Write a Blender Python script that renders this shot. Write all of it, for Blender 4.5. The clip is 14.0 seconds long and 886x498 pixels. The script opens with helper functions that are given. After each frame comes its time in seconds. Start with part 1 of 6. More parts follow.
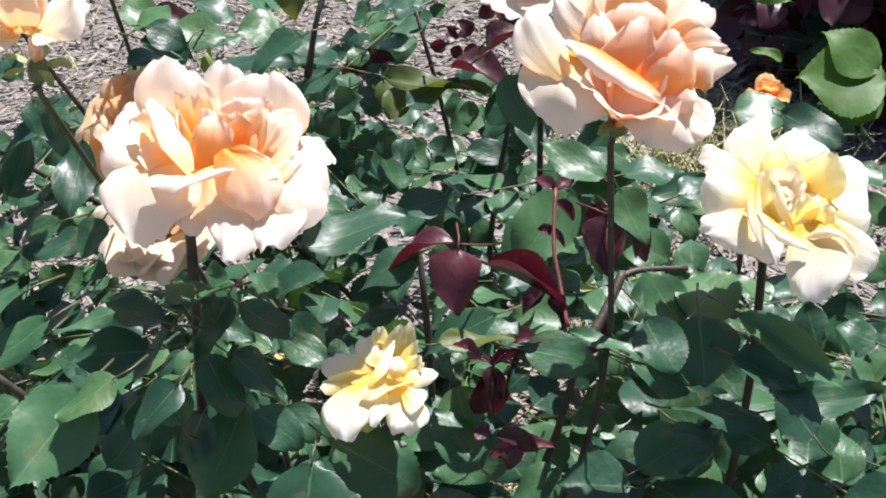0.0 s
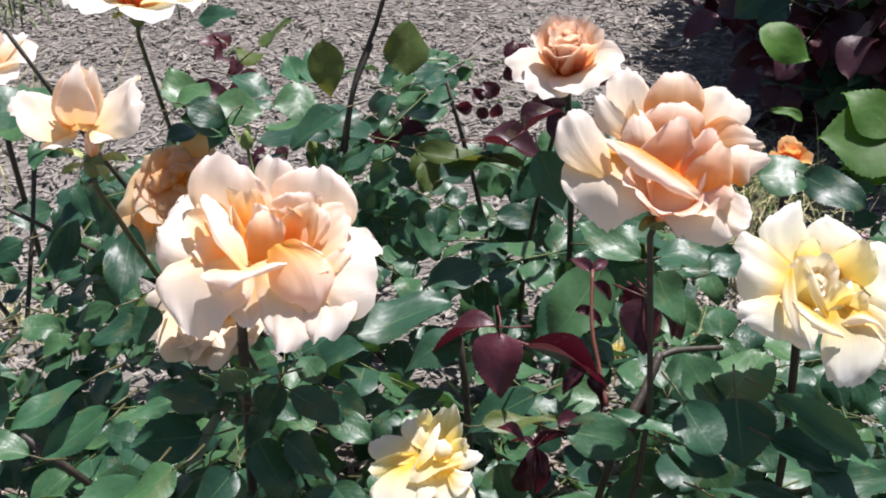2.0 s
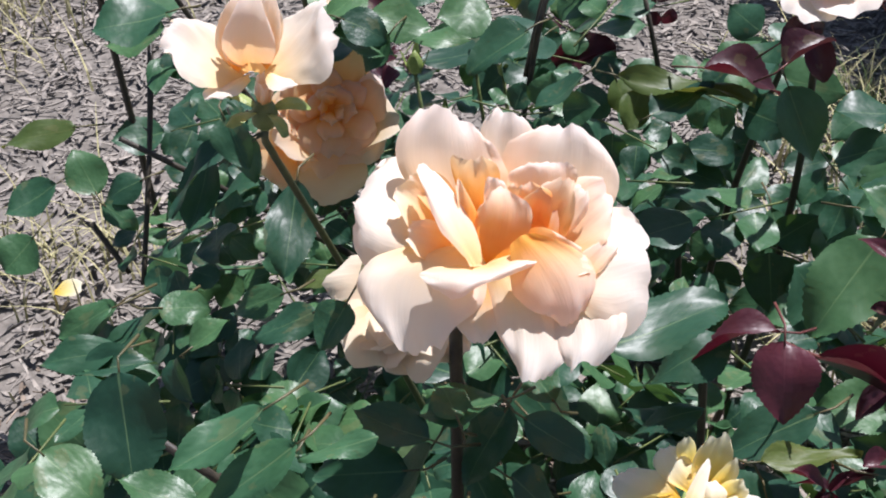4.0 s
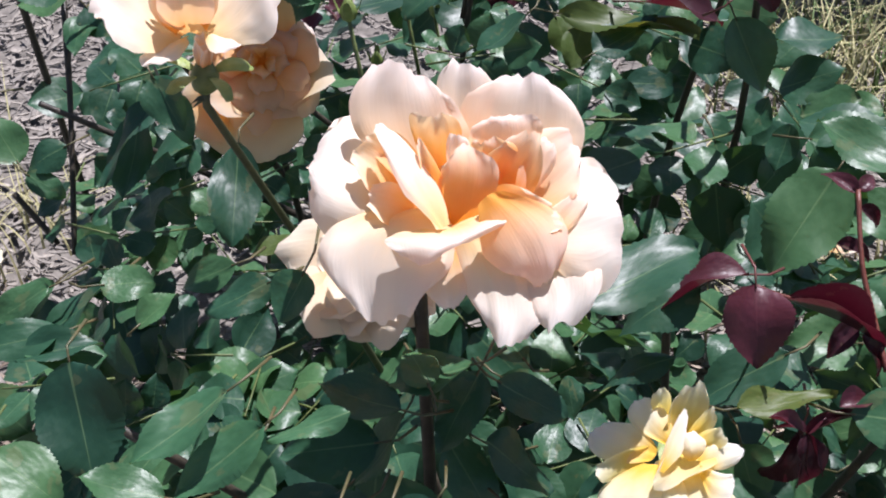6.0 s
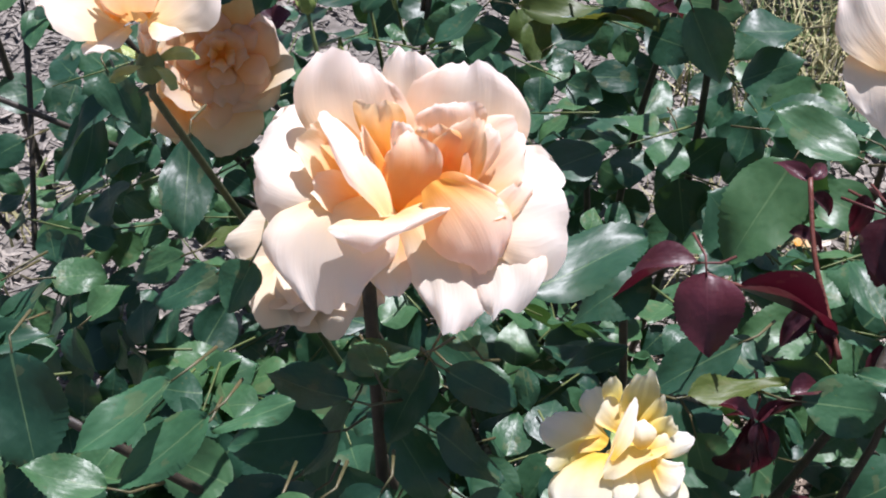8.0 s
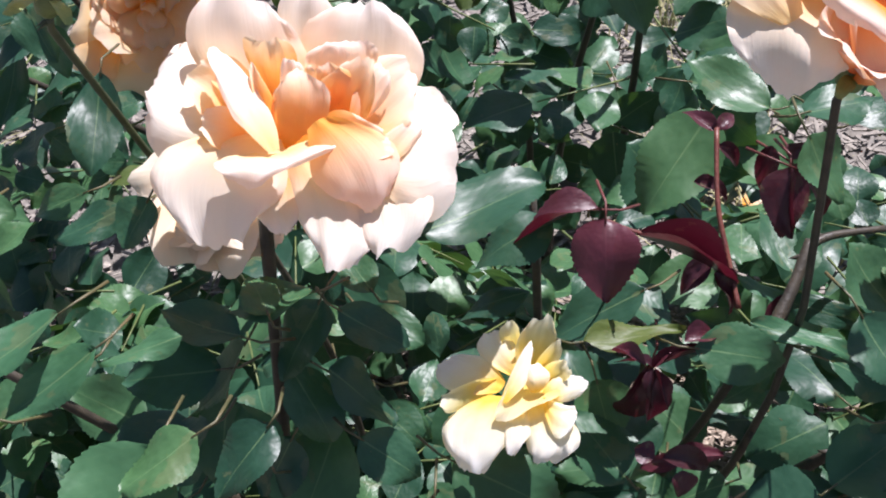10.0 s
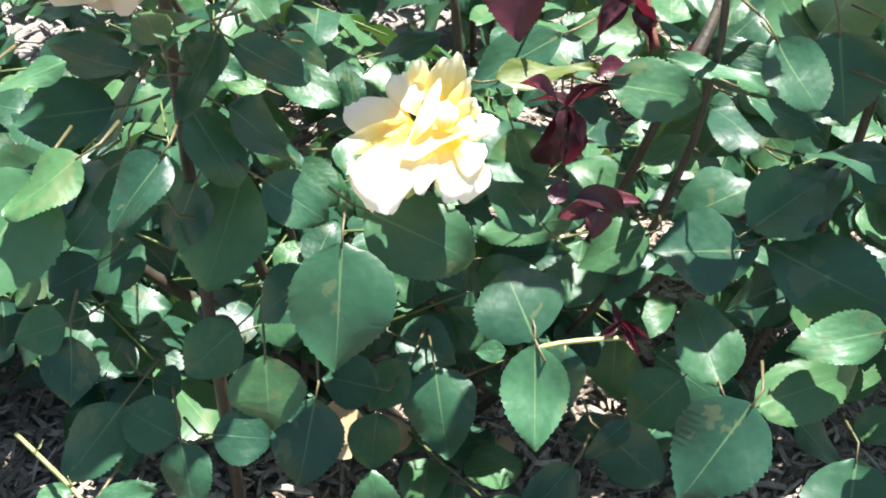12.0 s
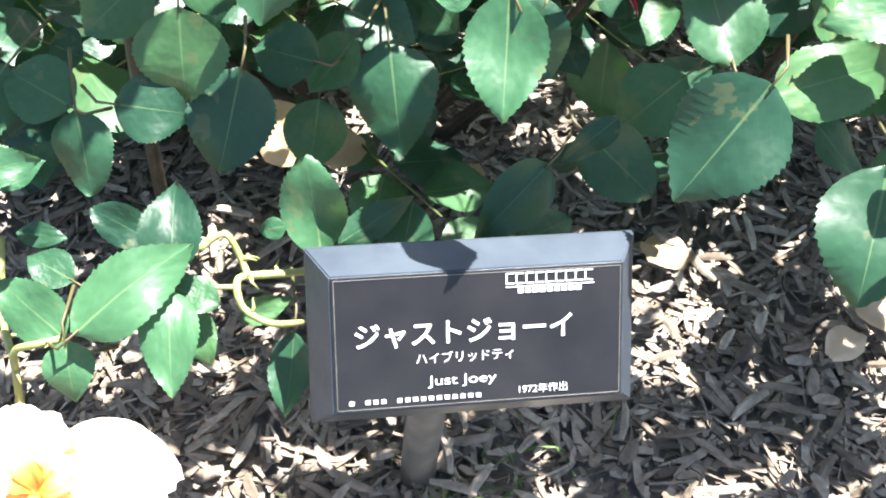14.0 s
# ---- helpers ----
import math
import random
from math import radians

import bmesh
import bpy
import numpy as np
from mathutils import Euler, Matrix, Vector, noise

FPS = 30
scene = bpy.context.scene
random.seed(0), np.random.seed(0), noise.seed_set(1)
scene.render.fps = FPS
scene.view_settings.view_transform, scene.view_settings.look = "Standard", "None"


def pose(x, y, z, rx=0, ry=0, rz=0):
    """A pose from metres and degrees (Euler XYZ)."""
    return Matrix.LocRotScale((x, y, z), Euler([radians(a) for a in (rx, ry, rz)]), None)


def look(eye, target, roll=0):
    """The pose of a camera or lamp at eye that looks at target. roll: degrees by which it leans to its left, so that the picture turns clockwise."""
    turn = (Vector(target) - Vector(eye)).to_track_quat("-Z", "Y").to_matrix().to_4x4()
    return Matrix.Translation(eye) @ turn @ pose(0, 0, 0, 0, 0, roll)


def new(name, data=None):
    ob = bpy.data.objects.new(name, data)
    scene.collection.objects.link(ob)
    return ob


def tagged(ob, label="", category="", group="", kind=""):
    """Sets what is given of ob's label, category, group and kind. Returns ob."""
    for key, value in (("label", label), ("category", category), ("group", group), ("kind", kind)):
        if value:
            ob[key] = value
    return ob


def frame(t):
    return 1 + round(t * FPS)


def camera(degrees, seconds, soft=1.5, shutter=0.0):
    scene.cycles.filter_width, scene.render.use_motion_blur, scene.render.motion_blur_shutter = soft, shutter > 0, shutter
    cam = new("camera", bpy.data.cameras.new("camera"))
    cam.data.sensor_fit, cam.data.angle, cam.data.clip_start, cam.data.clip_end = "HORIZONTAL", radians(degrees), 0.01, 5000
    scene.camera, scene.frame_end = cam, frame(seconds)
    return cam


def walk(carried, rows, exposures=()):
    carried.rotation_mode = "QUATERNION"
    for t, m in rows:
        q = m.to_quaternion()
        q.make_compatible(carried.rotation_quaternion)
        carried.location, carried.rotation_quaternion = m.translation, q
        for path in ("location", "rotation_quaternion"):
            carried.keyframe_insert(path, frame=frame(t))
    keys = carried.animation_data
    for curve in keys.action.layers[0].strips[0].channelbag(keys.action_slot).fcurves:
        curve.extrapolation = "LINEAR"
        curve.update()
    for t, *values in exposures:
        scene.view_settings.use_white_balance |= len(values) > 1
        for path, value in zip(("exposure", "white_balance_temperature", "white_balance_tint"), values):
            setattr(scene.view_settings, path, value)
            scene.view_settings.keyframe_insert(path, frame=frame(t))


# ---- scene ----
cam = camera(38.5, 14.0, 2.0)
PATH = [
    (0, (0.124, -0.009, 1.009), (0.042, 1.694, -0.037), 0.0),
    (0.5, (0.13, -0.024, 1.049), (0.034, 1.692, 0.027), 0.1),
    (1, (0.139, -0.008, 1.029), (0.022, 1.724, 0.035), -0.7),
    (1.5, (0.13, -0.014, 1.055), (0.02, 1.711, 0.048), -1.1),
    (2, (0.098, -0.012, 1.065), (0.002, 1.709, 0.052), -0.7),
    (2.5, (0.07, -0.007, 1.061), (-0.044, 1.707, 0.037), -0.5),
    (3, (0.11, 0.04, 1.033), (-0.17, 1.722, -0.012), -0.5),
    (3.5, (0.083, 0.106, 1.022), (-0.278, 1.739, -0.074), -2.1),
    (4, (-0.051, 0.21, 1.005), (-0.211, 1.817, -0.175), -0.9),
    (4.2, (-0.07, 0.221, 1.01), (-0.166, 1.789, -0.228), -0.5),
    (6.5, (-0.08, 0.245, 0.997), (-0.101, 1.792, -0.27), -1.2),
    (7, (-0.072, 0.246, 0.999), (-0.088, 1.792, -0.269), -1.3),
    (7.2, (-0.07, 0.247, 0.998), (-0.083, 1.797, -0.265), -1.3),
    (9.5, (-0.016, 0.227, 0.982), (-0.009, 1.77, -0.29), -0.1),
    (10, (-0.002, 0.231, 0.983), (0.002, 1.744, -0.325), 0.3),
    (10.5, (0.01, 0.211, 0.986), (0.004, 1.71, -0.339), -0.5),
    (11, (0.022, 0.192, 0.966), (0.019, 1.691, -0.358), -0.9),
    (11.5, (0.029, 0.181, 0.934), (0.048, 1.658, -0.415), -0.1),
    (12, (0.04, 0.193, 0.91), (0.073, 1.573, -0.538), 0.3),
    (12.5, (0.039, 0.194, 0.892), (0.085, 1.51, -0.614), 1.2),
    (13, (0.037, 0.196, 0.846), (0.09, 1.45, -0.711), 1.7),
    (13.5, (0.047, 0.214, 0.797), (0.112, 1.401, -0.812), 3.2),
    (14, (0.059, 0.222, 0.759), (0.117, 1.373, -0.876), 3.9),
]
EXPOSURES = [(0, 1.05, 6300, 16), (0.5, 0.93, 6310, 16), (1.5, 0.74, 6300, 16), (3.5, 0.74, 6230, 15), (4, 0.66, 6140, 17), (7, 0.7, 6030, 19), (9.5, 0.78, 6030, 19), (10, 0.9, 6130, 20), (10.5, 1.17, 6270, 18), (11, 1.33, 6360, 18), (11.5, 1.64, 6400, 15), (12, 2.08, 6440, 9), (12.5, 2.5, 6440, 9), (13, 2.66, 6440, 9), (13.5, 2.74, 6440, 9), (14, 2.52, 6440, 9)]
walk(cam, [(t, look(eye, target, roll)) for t, eye, target, roll in PATH], EXPOSURES)

# ---- light ----
world = bpy.data.worlds.new("sky")
scene.world = world
world.use_nodes = True
wn = world.node_tree.nodes
sky = wn.new("ShaderNodeTexSky")
sky.sky_type, sky.sun_disc = "NISHITA", False
SUN_TO = Vector((0.24, 0.31, 1.0)).normalized()
sky.sun_elevation = math.asin(SUN_TO.z)
sky.sun_rotation = math.atan2(SUN_TO.x, SUN_TO.y)
wn["Background"].inputs["Strength"].default_value = 0.058
world.node_tree.links.new(sky.outputs[0], wn["Background"].inputs["Color"])
sun = new("sun", bpy.data.lights.new("sun", "SUN"))
sun.data.energy, sun.data.angle, sun.data.color = 5.0, radians(0.53), (1.0, 0.965, 0.935)
sun.matrix_world = look(SUN_TO * 20, (0, 0, 0))


# ---- materials ----
def material(name):
    m = bpy.data.materials.new(name)
    m.use_nodes = True
    nt = m.node_tree
    return m, nt, nt.nodes["Principled BSDF"], nt.nodes["Material Output"]


def ramp(nt, fac, stops):
    r = nt.nodes.new("ShaderNodeValToRGB")
    r.color_ramp.elements[0].position, r.color_ramp.elements[0].color = stops[0][0], (*stops[0][1], 1)
    r.color_ramp.elements[1].position, r.color_ramp.elements[1].color = stops[-1][0], (*stops[-1][1], 1)
    for p, c in stops[1:-1]:
        r.color_ramp.elements.new(p).color = (*c, 1)
    nt.links.new(fac, r.inputs["Fac"])
    return r.outputs["Color"]


def maths(nt, op, a, b=None):
    n = nt.nodes.new("ShaderNodeMath")
    n.operation = op
    for i, v in enumerate((a, b)):
        if v is None:
            continue
        if isinstance(v, (int, float)):
            n.inputs[i].default_value = v
        else:
            nt.links.new(v, n.inputs[i])
    return n.outputs[0]


def mixed(nt, fac, a, b, blend="MIX"):
    n = nt.nodes.new("ShaderNodeMix")
    n.data_type, n.blend_type = "RGBA", blend
    for key, v in ((0, fac), (6, a), (7, b)):
        if isinstance(v, tuple):
            n.inputs[key].default_value = (*v, 1)
        elif isinstance(v, (int, float)):
            n.inputs[key].default_value = v
        else:
            nt.links.new(v, n.inputs[key])
    return n.outputs[2]


def noise_of(nt, scale, detail=4, where="Object"):
    tc = nt.nodes.new("ShaderNodeTexCoord")
    n = nt.nodes.new("ShaderNodeTexNoise")
    n.inputs["Scale"].default_value, n.inputs["Detail"].default_value = scale, detail
    nt.links.new(tc.outputs[where], n.inputs["Vector"])
    if where == "UV":
        # no two leaves or petals share their blotches
        n.noise_dimensions = "4D"
        nt.links.new(maths(nt, "MULTIPLY", chance(nt), 60.0), n.inputs["W"])
    return n.outputs["Fac"]


def bumped(nt, bsdf, height, strength, distance=0.001):
    b = nt.nodes.new("ShaderNodeBump")
    b.inputs["Strength"].default_value, b.inputs["Distance"].default_value = strength, distance
    nt.links.new(height, b.inputs["Height"])
    nt.links.new(b.outputs["Normal"], bsdf.inputs["Normal"])
    return b


def chance(nt):
    """A random number for each object and each loose piece of a mesh."""
    oi = nt.nodes.new("ShaderNodeObjectInfo")
    ge = nt.nodes.new("ShaderNodeNewGeometry")
    return maths(nt, "FRACT", maths(nt, "ADD", oi.outputs["Random"], ge.outputs["Random Per Island"]))


def uv_of(nt):
    tc = nt.nodes.new("ShaderNodeTexCoord")
    s = nt.nodes.new("ShaderNodeSeparateXYZ")
    nt.links.new(tc.outputs["UV"], s.inputs[0])
    return s.outputs[0], s.outputs[1]


def thin(nt, bsdf, out, colour, amount):
    """Light that shines through a thin blade."""
    tr = nt.nodes.new("ShaderNodeBsdfTranslucent")
    if isinstance(colour, tuple):
        tr.inputs["Color"].default_value = (*colour, 1)
    else:
        nt.links.new(colour, tr.inputs["Color"])
    ms = nt.nodes.new("ShaderNodeMixShader")
    ms.inputs[0].default_value = amount
    nt.links.new(bsdf.outputs[0], ms.inputs[1])
    nt.links.new(tr.outputs[0], ms.inputs[2])
    nt.links.new(ms.outputs[0], out.inputs["Surface"])


def leaf_material(name, low, mid, high, vein, rough, through_colour, amount):
    m, nt, bsdf, out = material(name)
    r = chance(nt)
    base = ramp(nt, r, [(0.0, low), (0.55, mid), (1.0, high)])
    u, v = uv_of(nt)
    off = maths(nt, "ABSOLUTE", maths(nt, "SUBTRACT", u, 0.5))
    # side veins run forward from the midrib
    slant = maths(nt, "SUBTRACT", maths(nt, "MULTIPLY", v, 9.0), maths(nt, "MULTIPLY", off, 7.0))
    wave = maths(nt, "ABSOLUTE", maths(nt, "SUBTRACT", maths(nt, "FRACT", slant), 0.5))
    side = maths(nt, "LESS_THAN", wave, 0.03)
    rib = maths(nt, "LESS_THAN", off, maths(nt, "MULTIPLY", maths(nt, "SUBTRACT", 1.05, v), 0.016))
    fine = noise_of(nt, 9, 4, "UV")
    blotch = ramp(nt, fine, [(0.3, (0.84, 0.86, 0.82)), (0.7, (1.1, 1.08, 1.04))])
    col = mixed(nt, 1.0, base, blotch, "MULTIPLY")
    col = mixed(nt, maths(nt, "MULTIPLY", side, 0.035), col, vein)
    col = mixed(nt, maths(nt, "MULTIPLY", rib, 0.3), col, vein)
    patch = maths(nt, "MULTIPLY", maths(nt, "GREATER_THAN", noise_of(nt, 2.4, 4, "UV"), 0.62), 0.26)
    col = mixed(nt, patch, col, (0.15, 0.14, 0.06))
    spots = maths(nt, "GREATER_THAN", noise_of(nt, 14, 3, "UV"), 0.74)
    col = mixed(nt, maths(nt, "MULTIPLY", spots, 0.5), col, (0.22, 0.16, 0.07))
    nt.links.new(col, bsdf.inputs["Base Color"])
    rr = nt.nodes.new("ShaderNodeMapRange")
    rr.inputs["To Min"].default_value, rr.inputs["To Max"].default_value = rough - 0.04, rough + 0.16
    nt.links.new(fine, rr.inputs["Value"])
    nt.links.new(rr.outputs[0], bsdf.inputs["Roughness"])
    bsdf.inputs["Specular IOR Level"].default_value = 0.38
    h = maths(nt, "ADD", maths(nt, "MULTIPLY", wave, 0.12), maths(nt, "MULTIPLY", fine, 1.3))
    broad = noise_of(nt, 3.5, 2, "UV")
    bumped(nt, bsdf, maths(nt, "ADD", maths(nt, "MULTIPLY", h, 0.35), maths(nt, "MULTIPLY", broad, 2.6)), 0.2, 0.003)
    thin(nt, bsdf, out, through_colour, amount)
    return m


GREEN = leaf_material("rose_leaf_green", (0.0125, 0.046, 0.029), (0.025, 0.079, 0.041), (0.056, 0.132, 0.051), (0.2, 0.3, 0.13), 0.36, (0.14, 0.3, 0.045), 0.1)
FRESH = leaf_material("rose_leaf_fresh", (0.032, 0.1, 0.051), (0.04, 0.116, 0.057), (0.054, 0.138, 0.064), (0.28, 0.36, 0.16), 0.36, (0.2, 0.42, 0.08), 0.14)
OLIVE = leaf_material("rose_leaf_olive", (0.04, 0.075, 0.018), (0.058, 0.09, 0.02), (0.08, 0.11, 0.022), (0.18, 0.2, 0.07), 0.42, (0.26, 0.28, 0.04), 0.2)
MAROON = leaf_material("rose_leaf_maroon", (0.03, 0.01, 0.014), (0.044, 0.012, 0.018), (0.076, 0.017, 0.026), (0.13, 0.04, 0.05), 0.36, (0.3, 0.02, 0.05), 0.1)
LIME = leaf_material("broad_leaf_lime", (0.035, 0.1, 0.012), (0.045, 0.12, 0.013), (0.058, 0.145, 0.016), (0.12, 0.2, 0.05), 0.5, (0.2, 0.4, 0.02), 0.2)
LEAF_OF = {"green": GREEN, "fresh": FRESH, "olive": OLIVE, "maroon": MAROON, "lime": LIME}


def petal_material(name, core, middle, rim, glow, amount=0.56):
    m, nt, bsdf, out = material(name)
    u, v = uv_of(nt)
    n = noise_of(nt, 5, 4, "UV")
    vv = maths(nt, "ADD", v, maths(nt, "MULTIPLY", maths(nt, "SUBTRACT", n, 0.5), 0.22))
    col = ramp(nt, vv, [(0.08, core), (0.5, middle), (0.95, rim)])
    r = chance(nt)
    tint = ramp(nt, r, [(0.0, (0.94, 0.93, 0.92)), (1.0, (1.0, 1.0, 1.0))])
    col = mixed(nt, 1.0, col, tint, "MULTIPLY")
    nt.links.new(col, bsdf.inputs["Base Color"])
    bsdf.inputs["Roughness"].default_value = 0.62
    bsdf.inputs["Specular IOR Level"].default_value = 0.25
    bsdf.inputs["Sheen Weight"].default_value = 0.15
    streak = nt.nodes.new("ShaderNodeTexNoise")
    mp = nt.nodes.new("ShaderNodeMapping")
    tc = nt.nodes.new("ShaderNodeTexCoord")
    mp.inputs["Scale"].default_value = (34, 3, 1)
    nt.links.new(tc.outputs["UV"], mp.inputs["Vector"])
    nt.links.new(mp.outputs[0], streak.inputs["Vector"])
    streak.inputs["Scale"].default_value = 1.0
    bumped(nt, bsdf, streak.outputs["Fac"], 0.25, 0.0012)
    shine = mixed(nt, 0.65, col, glow, "MULTIPLY")
    thin(nt, bsdf, out, shine, amount)
    return m


APRICOT = petal_material("petal_apricot", (0.95, 0.4, 0.035), (0.97, 0.59, 0.2), (0.97, 0.86, 0.7), (1.0, 0.76, 0.34), 0.5)
IVORY = petal_material("petal_ivory", (0.95, 0.7, 0.32), (0.97, 0.85, 0.68), (0.97, 0.9, 0.82), (1.0, 0.74, 0.45), 0.42)
PALE = petal_material("petal_pale_apricot", (0.93, 0.42, 0.06), (0.95, 0.79, 0.6), (0.96, 0.88, 0.79), (1.0, 0.84, 0.6), 0.4)
PEACH = petal_material("petal_peach", (0.96, 0.32, 0.04), (0.97, 0.56, 0.26), (0.97, 0.85, 0.74), (1.0, 0.76, 0.5), 0.48)
BLUSH = petal_material("petal_blush", (0.96, 0.52, 0.1), (0.97, 0.74, 0.5), (0.97, 0.86, 0.79), (1.0, 0.86, 0.68), 0.5)
CREAM = petal_material("petal_cream_yellow", (0.92, 0.6, 0.08), (0.96, 0.9, 0.66), (0.97, 0.95, 0.91), (1.0, 0.9, 0.6), 0.42)
YELLOW = petal_material("petal_yellow", (0.92, 0.64, 0.06), (0.94, 0.82, 0.34), (0.96, 0.92, 0.72), (1.0, 0.9, 0.45))
ORANGE = petal_material("petal_orange", (0.95, 0.28, 0.05), (0.97, 0.46, 0.12), (0.97, 0.62, 0.28), (1.0, 0.66, 0.32))
FADED = petal_material("petal_faded", (0.95, 0.5, 0.08), (0.96, 0.7, 0.36), (0.96, 0.83, 0.64), (1.0, 0.8, 0.5), 0.6)

# Wilted cream, with the shade under the larger bloom dimmed into its colour.
WILTED_SHADED = petal_material("petal_wilted_cream_shaded", (0.78, 0.5, 0.2), (0.8, 0.66, 0.45), (0.82, 0.73, 0.58), (1.0, 0.8, 0.55), 0.3)


def plain(name, low, high, scale, rough, where="Object", bump=0.3, metal=0.0):
    m, nt, bsdf, out = material(name)
    n = noise_of(nt, scale, 6, where)
    nt.links.new(ramp(nt, n, [(0.3, low), (0.7, high)]), bsdf.inputs["Base Color"])
    bsdf.inputs["Roughness"].default_value, bsdf.inputs["Metallic"].default_value = rough, metal
    if bump:
        bumped(nt, bsdf, noise_of(nt, scale * 4, 4, where), bump, 0.002)
    return m


CANE = plain("cane_brown", (0.022, 0.018, 0.013), (0.055, 0.044, 0.028), 90, 0.55)
CANE_GREEN = plain("cane_green", (0.07, 0.1, 0.03), (0.13, 0.16, 0.05), 80, 0.5)
CANE_PALE = plain("cane_pale", (0.22, 0.25, 0.08), (0.34, 0.34, 0.13), 60, 0.5)
CANE_OLIVE = plain("cane_olive", (0.035, 0.042, 0.017), (0.07, 0.076, 0.03), 80, 0.5)
CANE_RED = plain("cane_red", (0.1, 0.025, 0.02), (0.16, 0.05, 0.03), 80, 0.5)
STALK = plain("leaf_stalk_tan", (0.055, 0.062, 0.022), (0.13, 0.1, 0.045), 70, 0.5)
STALK_RED = plain("leaf_stalk_red", (0.08, 0.02, 0.02), (0.14, 0.04, 0.03), 70, 0.5)
SOIL = plain("soil_mulch", (0.11, 0.099, 0.085), (0.2, 0.181, 0.157), 60, 0.95, "Object", 0.8)


def chip_material(name, pale):
    m, nt, bsdf, out = material(name)
    col = ramp(nt, chance(nt), [(0.0, (0.12, 0.09, 0.064)), (0.35, (0.22, 0.172, 0.128)), (0.75, (0.33, 0.268, 0.205)), (1.0, (0.5, 0.42, 0.33))])
    col = mixed(nt, pale, col, (0.255, 0.246, 0.226))
    grain = noise_of(nt, 160, 3)
    col = mixed(nt, 1.0, col, ramp(nt, grain, [(0.3, (0.6, 0.6, 0.6)), (0.7, (1.1, 1.1, 1.1))]), "MULTIPLY")
    nt.links.new(col, bsdf.inputs["Base Color"])
    bsdf.inputs["Roughness"].default_value = 0.9
    bumped(nt, bsdf, grain, 0.5, 0.002)
    return m


CHIP = chip_material("bark_chip", 0.0)
CHIP_PALE = chip_material("bark_chip_greyer", 0.58)
STRAW = plain("dry_grass", (0.3, 0.28, 0.13), (0.46, 0.42, 0.22), 30, 0.8)
GRASS = plain("grass_green", (0.06, 0.11, 0.02), (0.13, 0.19, 0.05), 30, 0.7)
PINK = plain("pink_petal", (0.55, 0.2, 0.3), (0.75, 0.4, 0.48), 60, 0.7)
SIGN_GREY = plain("sign_frame_grey", (0.036, 0.046, 0.06), (0.056, 0.07, 0.086), 45, 0.3, "Object", 0.12)
SIGN_BLACK = plain("sign_face_black", (0.012, 0.011, 0.011), (0.021, 0.019, 0.019), 35, 0.28, "Object", 0.06)
POST_GREY = plain("post_grey", (0.1, 0.095, 0.085), (0.2, 0.19, 0.175), 50, 0.6, "Object", 0.25)
WHITE_INK = plain("white_ink", (0.74, 0.74, 0.74), (0.82, 0.82, 0.82), 80, 0.5, "Object", 0)
GREEN_BUD = plain("bud_green", (0.14, 0.2, 0.05), (0.24, 0.3, 0.09), 120, 0.5)
DRY_LEAF = plain("dry_leaf_tan", (0.3, 0.2, 0.1), (0.5, 0.36, 0.2), 40, 0.8)
FALLEN = plain("fallen_petal_cream", (0.46, 0.31, 0.2), (0.62, 0.47, 0.32), 40, 0.75)


# ---- building blocks ----
def part(name, bm, mat, parent=None, label="", smooth=True):
    me = bpy.data.meshes.new(name)
    bm.to_mesh(me)
    bm.free()
    me.materials.append(mat)
    if smooth:
        for p in me.polygons:
            p.use_smooth = True
    ob = new(name, me)
    ob.parent = parent
    if label:
        tagged(ob, label)
    return ob


def thing(name, label, category, at=(0, 0, 0), group="", kind=""):
    ob = new(name)
    ob.empty_display_size = 0.03
    ob.location = at
    return tagged(ob, label, category, group, kind)


def child(name, mesh, parent, world_matrix):
    ob = new(name, mesh)
    ob.parent = parent
    base = parent.matrix_basis if parent.parent is None else parent.parent.matrix_basis @ parent.matrix_basis
    ob.matrix_basis = base.inverted() @ world_matrix
    return ob


def tube_into(bm, pts, radii, sides=7):
    """A tube along the points, closed at both ends."""
    pts = [Vector(p) for p in pts]
    rings = []
    for i, p in enumerate(pts):
        d = (pts[min(i + 1, len(pts) - 1)] - pts[max(i - 1, 0)]).normalized()
        a = d.orthogonal().normalized()
        if rings:
            a = (side - d * side.dot(d)).normalized()
        side = a
        b = d.cross(a)
        rings.append([bm.verts.new(p + radii[i] * (math.cos(k * math.tau / sides) * a + math.sin(k * math.tau / sides) * b)) for k in range(sides)])
    for r0, r1 in zip(rings, rings[1:]):
        for k in range(sides):
            bm.faces.new((r0[k], r0[(k + 1) % sides], r1[(k + 1) % sides], r1[k]))
    bm.faces.new(rings[0][::-1])
    bm.faces.new(rings[-1])


def bent(a, b, sag, n=7):
    """Points of a slightly bent line from a to b."""
    a, b, sag = Vector(a), Vector(b), Vector(sag)
    return [a.lerp(b, i / (n - 1)) + sag * math.sin(math.pi * i / (n - 1)) for i in range(n)]


def rounded(pts, steps=4):
    """The same line with its corners eased."""
    line = []
    for a, b, c, d in zip([pts[0]] + pts, pts, pts[1:], pts[2:] + [pts[-1]]):
        for k in range(steps):
            t = k / steps
            line.append(0.5 * (2 * b + (c - a) * t + (2 * a - 5 * b + 4 * c - d) * t * t + (3 * b - a - 3 * c + d) * t ** 3))
    return line + [pts[-1]]


